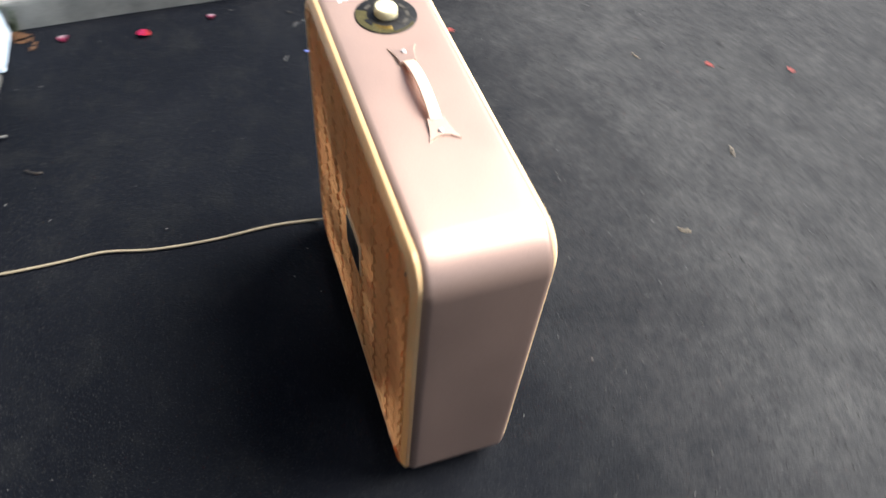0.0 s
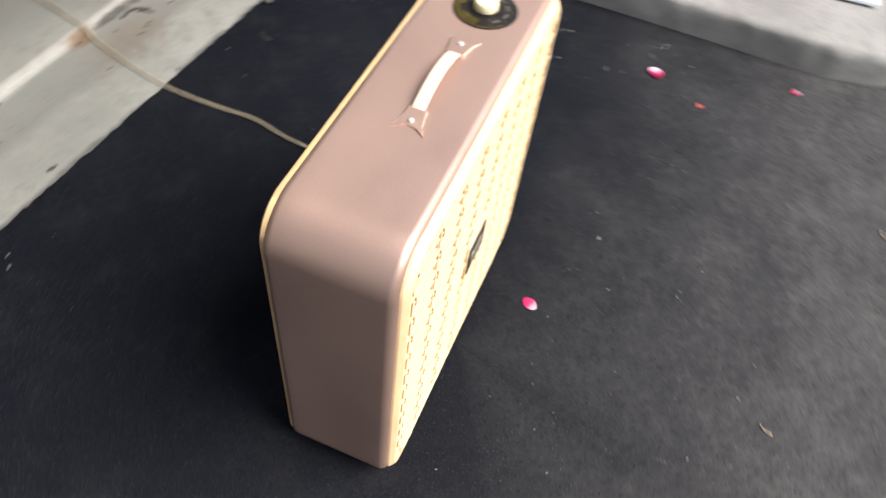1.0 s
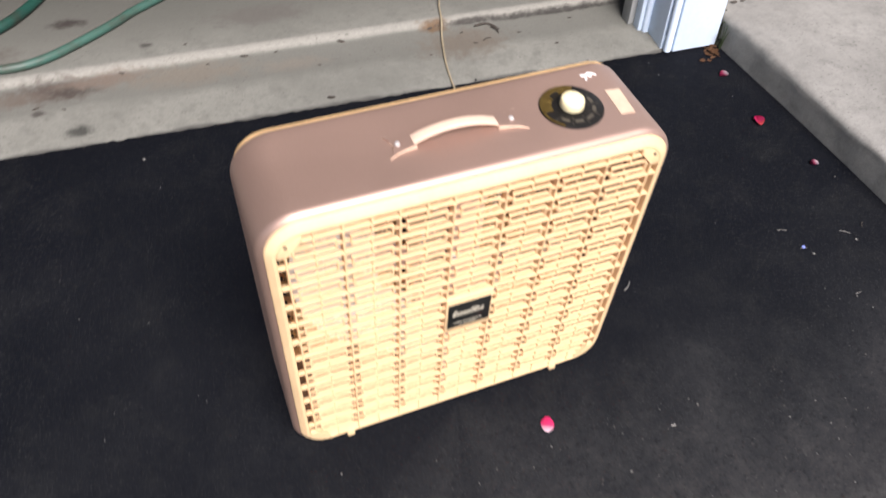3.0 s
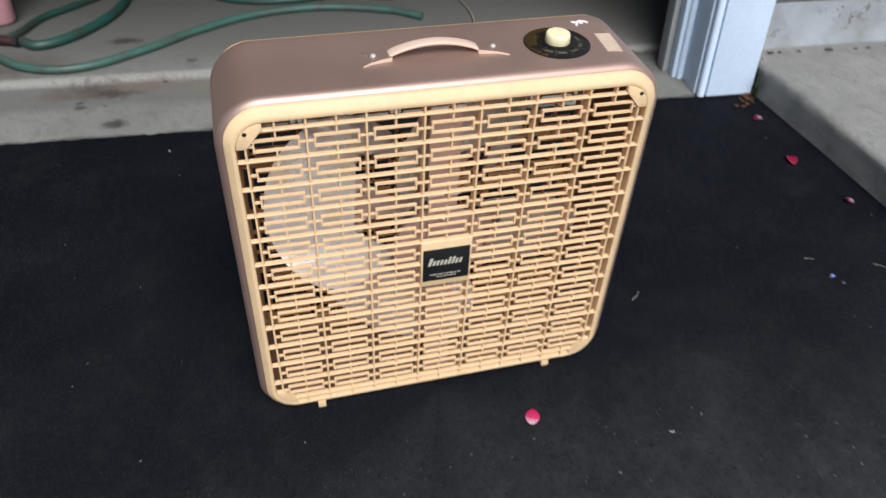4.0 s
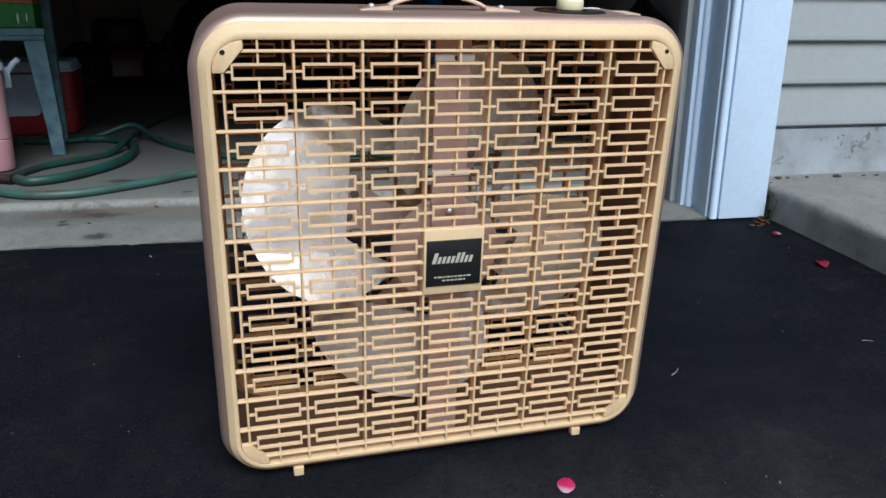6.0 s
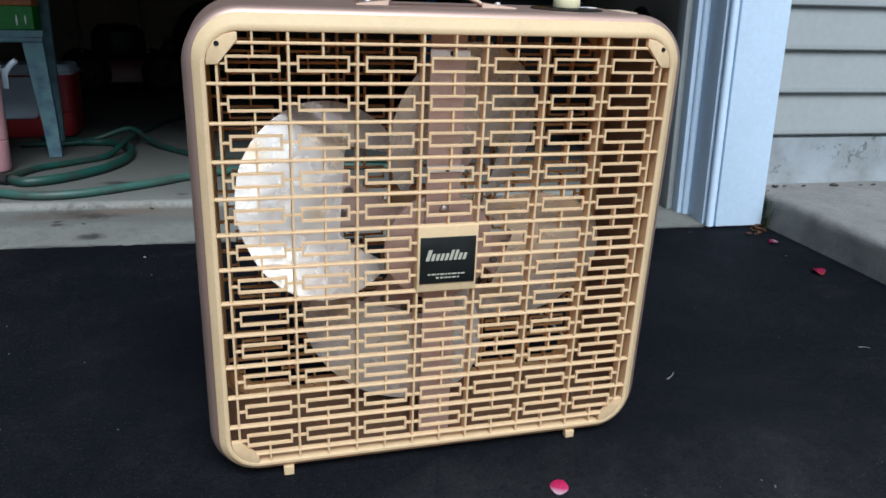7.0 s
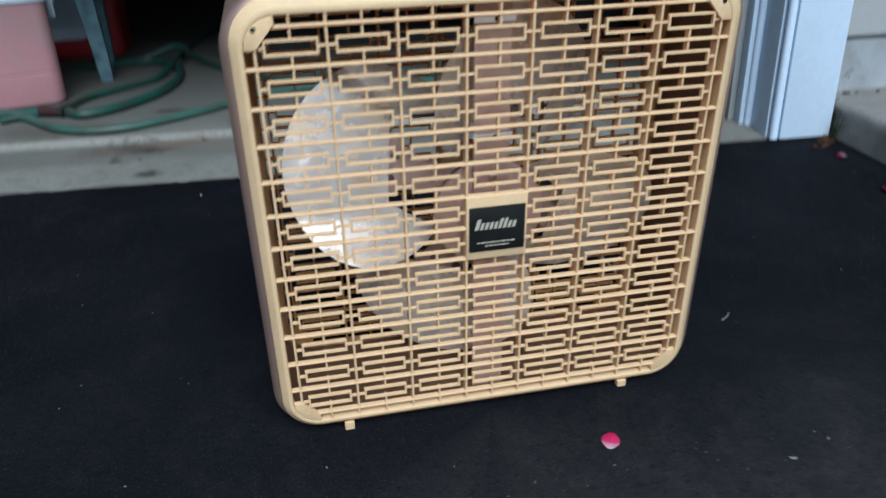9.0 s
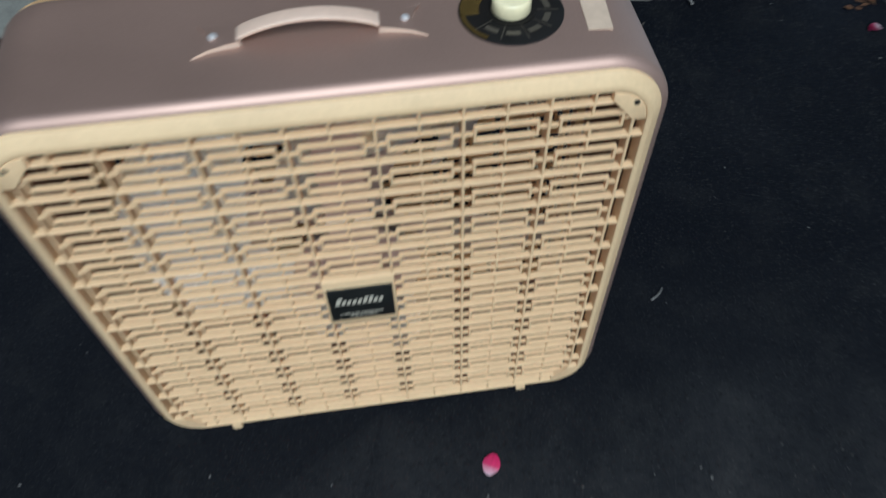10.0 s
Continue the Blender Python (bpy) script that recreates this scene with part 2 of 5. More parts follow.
translucent(M_CREAM, 0.22, (1.0, 0.42, 0.07))
# back lattice: the cream with the orange of passing light painted in
M_CREAM_GLOW = worn("cream_plastic_with_glow", (0.66, 0.44, 0.19), 0.42, vary=0.15, scale=16, fine=220, relief=0.0001)
translucent(M_CREAM_GLOW, 0.38, (1.0, 0.42, 0.07))
# back frame: a tan copy of the cream, its shade put into the colour
M_RIM = worn("cream_plastic_shaded", (0.74, 0.50, 0.25), 0.42, vary=0.10, scale=16, fine=220, relief=0.0001)
translucent(M_RIM, 0.2, (1.0, 0.45, 0.08))
M_BLADE = worn("milky_blade_plastic", (0.80, 0.745, 0.65), 0.26, vary=0.14, scale=30, coat=1.0, fine=180, relief=0.0002)
bsdf(M_BLADE).inputs["Coat IOR"].default_value = 1.7
bsdf(M_BLADE).inputs["Metallic"].default_value = 0.34
# warm yellowed patches, and wrinkles that catch the light
_tone = ramp(M_BLADE, noise_of(M_BLADE, 22.0, 5.0, 0.65), [(0.36, (0.87, 0.83, 0.77)), (0.52, (0.90, 0.84, 0.74)), (0.66, (0.90, 0.74, 0.50))])
wire(M_BLADE, _tone, bsdf(M_BLADE).inputs["Base Color"])
bump(M_BLADE, noise_of(M_BLADE, 38.0, 3.0, 0.5), 0.25, 0.003)
_dent = node(M_BLADE, "ShaderNodeBump", Strength=0.7, Distance=0.004)
wire(M_BLADE, noise_of(M_BLADE, 48.0, 4.0, 0.58), _dent.inputs["Height"])
wire(M_BLADE, _dent.outputs["Normal"], bsdf(M_BLADE).inputs["Coat Normal"])
bsdf(M_BLADE).inputs["Coat Roughness"].default_value = 0.12
translucent(M_BLADE, 0.12, (0.9, 0.88, 0.84))
M_BLACK = worn("black_badge_metal", (0.012, 0.013, 0.012), 0.35, vary=0.3, scale=30)
M_LETTER = mat("badge_lettering", (0.62, 0.58, 0.46), 0.4, 0.3)
M_GOLD = worn("gold_dial_metal", (0.50, 0.35, 0.11), 0.22, metal=1.0, vary=0.2, scale=40)
M_DIAL = worn("black_dial_print", (0.010, 0.009, 0.008), 0.45, vary=0.3, scale=60, spec=0.25)
M_DIALTEXT = mat("dial_print_pale", (0.06, 0.052, 0.038), 0.4)
M_KNOB = worn("ivory_knob_plastic", (0.80, 0.72, 0.45), 0.38, vary=0.06, scale=40)
M_HANDLE = worn("handle_strap_plastic", (0.74, 0.57, 0.44), 0.42, vary=0.06, scale=30)
M_CHROME = mat("chrome", (0.62, 0.61, 0.60), 0.34, 1.0)
M_RIVET = mat("rivet_metal", (0.62, 0.60, 0.58), 0.46, 0.5)
translucent(M_HANDLE, 0.15, (1.0, 0.42, 0.14))
M_LABEL = worn("aged_paper_label", (0.55, 0.425, 0.31), 0.7, vary=0.12, scale=60)
M_BOARD = worn("bluish_white_board_paint", (0.62, 0.69, 0.74), 0.5, vary=0.06, scale=6, fine=90, relief=0.0002)
M_WHITE = mat("white_paint_fleck", (0.82, 0.82, 0.80), 0.6)
M_STRAP = worn("motor_strut_paint", (0.50, 0.35, 0.29), 0.45, vary=0.1, scale=20)
M_MOTOR = worn("motor_housing_metal", (0.17, 0.14, 0.125), 0.45, metal=0.4, vary=0.25, scale=25)
M_CORD = worn("cord_rubber_tan", (0.28, 0.235, 0.155), 0.6, vary=0.15, scale=30)
M_HOSE = worn("green_hose_vinyl", (0.010, 0.060, 0.045), 0.5, vary=0.35, scale=14, fine=120, dirt=(0.030, 0.034, 0.026))
M_HOSEPALE = worn("pale_green_hose_vinyl", (0.036, 0.098, 0.077), 0.5, vary=0.3, scale=14, fine=120, dirt=(0.045, 0.055, 0.042))
M_BRASS = worn("dark_red_coupling", (0.03, 0.010, 0.009), 0.5, vary=0.4, scale=40)
M_PINK = worn("faded_pink_plastic", (0.44, 0.225, 0.24), 0.5, vary=0.12, scale=7, dirt=(0.38, 0.25, 0.245))
M_LID = worn("white_lid_plastic", (0.50, 0.58, 0.66), 0.45, vary=0.1, scale=9)
M_RED = worn("red_cooler_plastic", (0.30, 0.018, 0.022), 0.45, vary=0.2, scale=8)
M_TEAL = worn("worn_teal_paint", (0.115, 0.215, 0.235), 0.6, vary=0.5, scale=26, dirt=(0.06, 0.10, 0.16), relief=0.0008)
M_GREENBOX = worn("green_carton", (0.03, 0.25, 0.03), 0.5, vary=0.3, scale=30)
M_ORANGE = worn("orange_carton", (0.42, 0.13, 0.03), 0.5, vary=0.4, scale=40)
M_RUBBER = worn("black_tyre_rubber", (0.006, 0.006, 0.0065), 0.85, vary=0.3, scale=20, spec=0.2)
M_DARK = worn("dark_enamel", (0.006, 0.006, 0.006), 0.6, vary=0.3, scale=12)
M_DKRED = worn("dark_red_enamel", (0.07, 0.004, 0.006), 0.4, vary=0.3, scale=10)
M_BLUE = worn("blue_plastic", (0.04, 0.19, 0.52), 0.45, vary=0.25, scale=8)
M_BAG = worn("black_bin_liner", (0.012, 0.014, 0.019), 0.22, vary=0.2, scale=10)
M_CARD = worn("brown_cardboard", (0.24, 0.155, 0.09), 0.8, vary=0.2, scale=8)
M_LEAF = worn("dry_leaf", (0.15, 0.070, 0.028), 0.75, vary=0.5, scale=60)
M_TWIG = worn("dark_twig_bark", (0.05, 0.042, 0.034), 0.85, vary=0.4, scale=60)
M_STRAW = worn("pale_straw", (0.36, 0.29, 0.19), 0.75, vary=0.35, scale=90)
M_CHIP = worn("pale_grit", (0.17, 0.166, 0.155), 0.7, vary=0.3, scale=90)
M_REDBIT = worn("faded_red_petal", (0.55, 0.10, 0.08), 0.6, vary=0.3, scale=120)


def petal_material(name="pink_petal", dim=1.0, pale=1.0):
    m = mat(name, (0.75, 0.03, 0.13), 0.5, spec=0.4)
    tc = m.node_tree.nodes.new("ShaderNodeTexCoord")
    sep = m.node_tree.nodes.new("ShaderNodeSeparateXYZ")
    wire(m, tc.outputs["Generated"], sep.inputs["Vector"])
    c = ramp(m, sep.outputs["X"], [(0.0, (0.90 * dim, 0.74 * dim * pale, 0.80 * dim * pale)), (0.30, (0.84 * dim, 0.40 * dim * pale, 0.52 * dim * pale)), (0.46, (0.76 * dim, 0.05 * dim, 0.20 * dim)), (1.0, (0.62 * dim, 0.008 * dim, 0.11 * dim))])
    v = noise_of(m, 260.0, 3.0, 0.6, stretch=(0.2, 1, 1))
    wire(m, mix(m, 0.3, c, ramp(m, v, [(0.35, grey(0.45)), (0.65, grey(1))]), "MULTIPLY"), bsdf(m).inputs["Base Color"])
    bsdf(m).inputs["Subsurface Weight"].default_value = 0.15
    bsdf(m).inputs["Subsurface Radius"].default_value = (0.004, 0.001, 0.001)
    return m


M_PETAL = petal_material()
M_CRIMSON = petal_material("crimson_petal", 0.85, 0.15)
M_WILTED = petal_material("wilted_petal", 0.32, 1.0)


# ---- mesh helpers ----
def mesh_of(name, bm, material, smooth=False):
    bmesh.ops.recalc_face_normals(bm, faces=bm.faces)
    me = bpy.data.meshes.new(name)
    bm.to_mesh(me)
    bm.free()
    me.materials.append(material)
    if smooth:
        for p in me.polygons:
            p.use_smooth = True
        me.set_sharp_from_angle(angle=radians(38))
    return me


def part(name, bm, material, parent=None, label="", smooth=True, at=None):
    """One mesh object under a thing or a part; bm may be a mesh that is shared."""
    me = bm if isinstance(bm, bpy.types.Mesh) else mesh_of(name, bm, material, smooth)
    ob = new(name, me)
    if parent:
        ob.parent = parent
    if at is not None:
        ob.matrix_basis = at
    return tagged(ob, label=label)


def thing(name, label, category, at=None, group="", kind=""):
    ob = new(name)
    ob.empty_display_size = 0.05
    if at is not None:
        ob.matrix_basis = at
    return tagged(ob, label, category, group, kind)


def box(lo, hi, bevel=0.0, seg=2, bm=None):
    own = bmesh.new()
    c = [(lo[i] + hi[i]) / 2 for i in range(3)]
    s = [hi[i] - lo[i] for i in range(3)]
    bmesh.ops.create_cube(own, size=1.0, matrix=Matrix.Translation(c) @ Matrix.Diagonal((*s, 1)))
    if bevel:
        bmesh.ops.bevel(own, geom=own.edges[:], offset=bevel, segments=seg, affect="EDGES", profile=0.5)
    return own if bm is None else add(bm, own)


def add(bm, other, m=None):
    me = bpy.data.meshes.new("scratch")
    if m is not None:
        bmesh.ops.transform(other, matrix=m, verts=other.verts)
    other.to_mesh(me)
    other.free()
    bm.from_mesh(me)
    bpy.data.meshes.remove(me)
    return bm


def loft(loops, cap=False, ring=True, bm=None):
    bm = bm or bmesh.new()
    rows = [[bm.verts.new(p) for p in loop] for loop in loops]
    n = len(rows[0])
    for a, b in zip(rows, rows[1:]):
        for i in range(n if ring else n - 1):
            j = (i + 1) % n
            bm.faces.new((a[i], a[j], b[j], b[i]))
    if cap:
        bm.faces.new(rows[0][::-1])
        bm.faces.new(rows[-1])
    return bm


def rrect(hx, hz, r, n=9):
    """Corner-rounded rectangle round the origin."""
    out = []
    for cx, cz, a0 in ((1, 1, 0), (-1, 1, 90), (-1, -1, 180), (1, -1, 270)):
        for k in range(n):
            a = radians(a0 + 90 * k / (n - 1))
            out.append((cx * (hx - r) + r * math.cos(a), cz * (hz - r) + r * math.sin(a)))
    return out


def smooth_line(points, steps=8):
    """Catmull-Rom through the points."""
    p = [Vector(q) for q in points]
    p = [p[0] * 2 - p[1]] + p + [p[-1] * 2 - p[-2]]
    out = []
    for i in range(1, len(p) - 2):
        for k in range(steps):
            t = k / steps
            a, b, c, d = p[i - 1], p[i], p[i + 1], p[i + 2]
            out.append(0.5 * (2 * b + (c - a) * t + (2 * a - 5 * b + 4 * c - d) * t * t + (3 * b - a - 3 * c + d) * t ** 3))
    out.append(p[-2])
    return out


def tube(points, radius, n=10, steps=8, cap=True):
    line = smooth_line(points, steps)
    loops = []
    for i, q in enumerate(line):
        t = (line[min(i + 1, len(line) - 1)] - line[max(i - 1, 0)]).normalized()
        side = t.cross(Vector((0, 0, 1)))
        side = side.normalized() if side.length > 1e-4 else Vector((1, 0, 0))
        up = side.cross(t)
        r = radius(i / (len(line) - 1)) if callable(radius) else radius
        loops.append([q + r * (math.cos(a) * side + math.sin(a) * up) for a in (2 * math.pi * k / n for k in range(n))])
    return loft(loops, cap)


def lathe(profile, n=32, axis="z", cap=True):
    """profile: (radius, along)."""
    loops = []
    for r, h in profile:
        ring_ = []
        for k in range(n):
            a = 2 * math.pi * k / n
            x, y = r * math.cos(a), r * math.sin(a)
            ring_.append({"z": (x, y, h), "y": (x, h, y), "x": (h, x, y)}[axis])
        loops.append(ring_)
    return loft(loops, cap)


def prism(outline, z0, z1, bevel=0.0):
    bm = bmesh.new()
    low = [bm.verts.new((x, y, z0)) for x, y in outline]
    top = [bm.verts.new((x, y, z1)) for x, y in outline]
    n = len(low)
    bm.faces.new(low[::-1])
    cap = bm.faces.new(top)
    for i in range(n):
        bm.faces.new((low[i], low[(i + 1) % n], top[(i + 1) % n], top[i]))
    if bevel:
        bmesh.ops.bevel(bm, geom=list(cap.edges), offset=bevel, segments=2, affect="EDGES", profile=0.5)
    return bm


# ---- the lie of the land ----
# the garage stands a little askew to the fan: its own axes are along the door, and into the garage
SKEW = pose(0, 0.845, 0, 0, 0, -4.0)
GM = SLOPE @ SKEW
TILT_IN = math.tan(radians(FALL))


def g_point(u, v, z=0.0):
    """A place by the garage's axes, in the driveway's frame."""
    return SKEW @ Vector((u, v, z))


# the upright frame of the house, which meets the driveway at the door frame
GW = Matrix.Translation(SLOPE @ g_point(1, 0) - pose(0, 0, 0, 0, 0, -4.0) @ Vector((1, 0, 0))) @ pose(0, 0, 0, 0, 0, -4.0)


def slab_frame(x, y):
    """Along the door and into the garage, for a place in the driveway's frame."""
    p = SKEW.inverted() @ Vector((x, y, 0))
    return p.x, p.y


def slab_z(x, y):
    """Height of the slab's top in the driveway's frame: behind its lip the slab is level."""
    v = slab_frame(x, y)[1]
    return 0.0212 - TILT_IN * (v - 0.266) if v > 0.266 else 0.008


def on_slab(x, y, turn=0.0):
    """An upright pose on the level slab."""
    return Matrix.Translation(SLOPE @ Vector((x, y, slab_z(x, y) + 0.0003))) @ pose(0, 0, 0, 0, 0, turn)


# ---- ground ----
def ground():
    # finer near the fan, and gently uneven
    bm = bmesh.new()
    ticks = sorted({-400, -120, -40, -15, -7, -4, -2.6, 2.6, 4, 7, 15, 40, 120, 400, *(round(-2 + 0.1 * k, 2) for k in range(41))})
    grid = []
    for y in ticks:
        row = []
        for x in ticks:
            near = max(abs(x), abs(y)) < 1.9
            far_from_fan = min(1.0, max(0.0, (math.hypot(x, y) - 0.45) / 0.5))
            z = min(0.0, 0.004 * (noise.noise(Vector((x * 1.3, y * 1.3, 5.0))) - 0.3) * far_from_fan) if near else -0.0015
            # level under the garage and down at the street
            inside = slab_frame(x, y)[1]
            if inside > 0.1:
                z = -0.04 - TILT_IN * (inside - 0.1)
            if y < -4:
                z = TILT_IN * (-4 - y)
            row.append(bm.verts.new((x, y, z)))
        grid.append(row)
    for j in range(len(ticks) - 1):
        for i in range(len(ticks) - 1):
            bm.faces.new((grid[j][i], grid[j][i + 1], grid[j + 1][i + 1], grid[j + 1][i]))
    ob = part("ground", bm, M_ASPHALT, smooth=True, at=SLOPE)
    tagged(ob, "dark sealed asphalt driveway, dusty in patches, stronger light painted in further out", "driveway", kind="structure")


ground()


def garage_slab():
    rng = random.Random(4)
    prof = [(-0.004, -0.06), (-0.004, 0.0003), (0.003, 0.0022), (0.02, 0.0045), (0.06, 0.007), (0.13, 0.008), (0.228, 0.006), (0.237, 0.0085), (0.243, 0.0160),
            (0.250, 0.0202), (0.266, 0.0212)]
    prof += [(v, 0.0212 - TILT_IN * (v - 0.266)) for v in (0.5, 0.8, 1.2, 2.0, 3.0, 4.4, 5.6)] + [(5.6, -0.6)]
    us, u = [], -3.2
    while u < 1.2:
        us.append(u)
        u += 0.012 if -1.2 < u < 1.15 else 0.1
    loops = []
    for u in us:
        wob = 0.0015 * noise.noise(Vector((u * 14, 0, 0))) + 0.003 * noise.noise(Vector((u * 60, 3, 0))) + rng.uniform(-0.002, 0.002)
        lipw = 0.0012 * noise.noise(Vector((u * 5, 7, 0))) + 0.0012 * noise.noise(Vector((u * 40, 9, 0)))
        loop = []
        for k, (v, z) in enumerate(prof):
            dv = wob * (1.0 if k < 3 else 0.0) + (lipw if 6 <= k <= 9 else 0.0)
            joint = -0.004 if abs(u - 0.383 + 0.0) < 0.007 and 1 < k < 17 else 0.0
            loop.append((u, v + dv, z + joint + (0.0008 * noise.noise(Vector((u * 25, v * 25, 1))) if 2 < k < 12 else 0)))
        loops.append(loop)
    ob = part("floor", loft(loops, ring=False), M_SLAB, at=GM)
    tagged(ob, "stained grey concrete garage slab with a worn lip, shade painted in further back", "floor", kind="structure")


garage_slab()


def landing():
    outline = [(1.064, 0.83), (1.070, 0.72), (1.076, 0.60), (1.082, 0.48), (1.088, 0.25), (1.09, 0.0), (1.089, -0.25), (1.086, -0.45), (1.09, -0.56), (1.112, -0.66), (1.16, -0.78), (1.30, -1.0), (1.6, -1.35), (2.2, -1.7), (4.0, -1.7)]
    pts = []
    for (x0, y0), (x1, y1) in zip(outline, outline[1:]):
        n = max(1, int(math.hypot(x1 - x0, y1 - y0) / 0.02)) if x0 < 1.3 else 4
        pts += [(x0 + (x1 - x0) * k / n, y0 + (y1 - y0) * k / n) for k in range(n)]
    pts.append(outline[-1])
    prof = [(0.0, -0.05), (0.0, 0.0), (0.001, 0.030), (0.002, 0.056), (0.0025, 0.069), (0.0045, 0.0755), (0.009, 0.0805), (0.015, 0.0835), (0.024, 0.0845), (0.06, 0.0855), (0.3, 0.089)]
    loops = []
    for off, z in prof:
        loop = []
        for i, (x, y) in enumerate(pts):
            a, b = pts[max(0, i - 1)], pts[min(len(pts) - 1, i + 1)]
            t = Vector((b[0] - a[0], b[1] - a[1], 0)).normalized()
            nrm = Vector((-t.y, t.x, 0))
            chip = 0.006 * noise.noise(Vector((x * 18, y * 18, z * 30))) + 0.003 * noise.noise(Vector((x * 70, y * 70, z * 60)))
            if 0.055 < z < 0.08:
                chip += max(0, 0.012 * noise.noise(Vector((x * 30, y * 30, 4.0))) - 0.003)
            o = off + (chip if z > 0 else 0)
            loop.append((x + nrm.x * o, y + nrm.y * o, z + (0.004 * noise.noise(Vector((x * 12, y * 12, 2))) if 0.05 < z < 0.1 else 0)))
        loops.append(loop)
    loops.append([(max(p[0] + 0.30, 1.45) if p[1] > -1.0 else p[0] + 0.25, p[1] if p[1] > -1.0 else p[1] + 0.2, 0.089) for p in pts])
    bm = loft(loops, ring=False)
    # the flat rest of the top
    top = [bm.verts.new(p) for p in ((1.44, 0.95, 0.0885), (1.44, -1.02, 0.0885), (1.72, -1.36, 0.0885), (2.25, -1.66, 0.0885), (4.0, -1.66, 0.0885), (4.0, 0.95, 0.0885))]
    bm.faces.new(top)
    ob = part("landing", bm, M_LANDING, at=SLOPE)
    # the steep faces take a concrete of nearly the same grey
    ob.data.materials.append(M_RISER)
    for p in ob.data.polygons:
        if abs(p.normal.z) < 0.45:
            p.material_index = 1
    tagged(ob, "low weathered concrete landing with a chipped rounded edge", "landing", kind="structure")


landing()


# ---- garage: walls, door frame, siding ----
def walls():
    def wall(name, lo, hi, material, label, category="wall", bevel=0.0):
        ob = part(name, box(lo, hi, bevel), material, at=GW, smooth=False)
        return tagged(ob, label, category, kind="structure")

    wall("wall_back", (-3.4, 5.6, -0.05), (1.3, 5.75, 2.5), M_INNER, "bare dim board wall at the back of the garage")
    wall("wall_west", (-3.4, 0.1, -0.05), (-3.25, 5.6, 2.5), M_INNER, "bare dim board side wall of the garage")
    wall("wall_east", (1.15, 0.2, -0.05), (1.3, 5.6, 2.5), M_INNER, "bare dim board side wall of the garage")
    wall("ceiling", (-3.4, 0.1, 2.5), (1.3, 5.75, 2.6), M_INNER, "bare dim garage ceiling", "ceiling")
    # unseen panel, added to keep the garage and the asphalt's reflections dark
    wall("wall_light_blocker", (-3.4, 0.02, 0.97), (0.904, 0.08, 3.2), M_BLOCKER, "unseen dark brown panel over the opening, added to dim the garage")
    wall("wall_front", (-3.4, 0.0, -0.05), (-1.75, 0.02, 2.13), M_SIDING, "pale grey wall beside the open garage door")

    # unseen roof edge, added to cut the light that reaches the opening
    wall("eave", (-3.4, -0.45, 2.55), (4.2, 0.0, 2.75), M_TRIM, "white soffit of an unseen roof edge, added to shade the opening", "eave")

    # the painted frame of the garage door
    frame_ = thing("door_1", "white painted wooden frame of the open garage door", "door frame", GW, kind="structure")
    part("casing", box((0.932, -0.016, 0.002), (1.061, 0.012, 2.2), 0.003), M_TRIM, frame_)
    part("jamb", box((0.905, 0.004, 0.004), (0.931, 0.088, 2.13), 0.002), M_TRIM, frame_)
    part("bead", tube([(0.920, -0.006, 0.003), (0.920, -0.006, 1.0), (0.920, -0.006, 2.13)], 0.0105, 12, 3), M_TRIM, frame_)
    part("bead", tube([(0.900, 0.085, 0.010), (0.900, 0.085, 1.0), (0.900, 0.085, 2.13)], 0.009, 12, 3), M_TRIM, frame_)
    part("stop", box((0.880, 0.089, 0.006), (0.931, 0.118, 2.13), 0.003), M_TRIM, frame_)
    part("track_board", box((0.865, 0.119, 0.018), (1.149, 0.16, 2.13), 0.003), M_SIDING, frame_, "grey unpainted backing board")

    house = tagged(part("wall_house", box((1.067, 0.082, -0.05), (4.2, 0.2, 3.2)), M_FOUND, at=GW, smooth=False),
                   "house wall of pale grey lap siding over painted foundation", "house wall", kind="structure")
    part("foundation", foundation(), M_FOUND, house, "pale painted concrete foundation with flaked spots")
    # lap siding, each board proud at its foot
    step, z0 = 0.1072, 0.222
    bm = bmesh.new()
    ln = 3.1
    prof = [(0.0, -0.018), (0.003, -0.0195), (0.012, -0.0190), (step + 0.012, -0.002), (step + 0.012, 0.0), (0.0, 0.0)]
    loops = [[(u, y, z) for z, y in prof] for u in (0.0, ln)]
    loft(loops, True, bm=bm)
    board = mesh_of("clapboard", bm, M_SIDING)
    for k in range(27):
        ob = new("clapboard", board)
        ob.parent = house
        ob.location = (1.069 + 0.012 * ((k * 7) % 3 == 0), 0.0815, z0 + k * step)


def foundation():
    bm = bmesh.new()
    us = [1.069 + 0.03 * k for k in range(100)]
    loops = []
    for z in (0.02, 0.09, 0.11, 0.15, 0.19, 0.212, 0.214, 0.225):
        loops.append([(u, 0.070 + 0.004 * noise.noise(Vector((u * 9, z * 20, 0))) - (0.006 if z < 0.1 else 0) + (0.011 if z > 0.213 else 0), z) for u in us])
    return loft(loops, ring=False, bm=bm)


walls()


# ---- the box fan ----
FZ = 0.2830            # middle height of the case
HX, HZ, RAD = 0.2828, 0.2767, 0.060
DEPTH = 0.1755
CW, CH, GZ = 0.0711, 0.0407, 0.2797   # lattice cell and its middle height
BLADE_TURN = 159.5     # degrees
TILT = 0.3
FAN = SLOPE @ pose(0, 0, 0, 0, TILT, 0)


def ring_loops(rows):
    """Loops of the rounded case outline: (inset, y, drop)."""
    return [[(x, y, FZ + z - (drop[0] if drop else 0)) for x, z in rrect(HX - d, HZ - d, max(0.006, RAD - d), 14)] for d, y, *drop in rows]


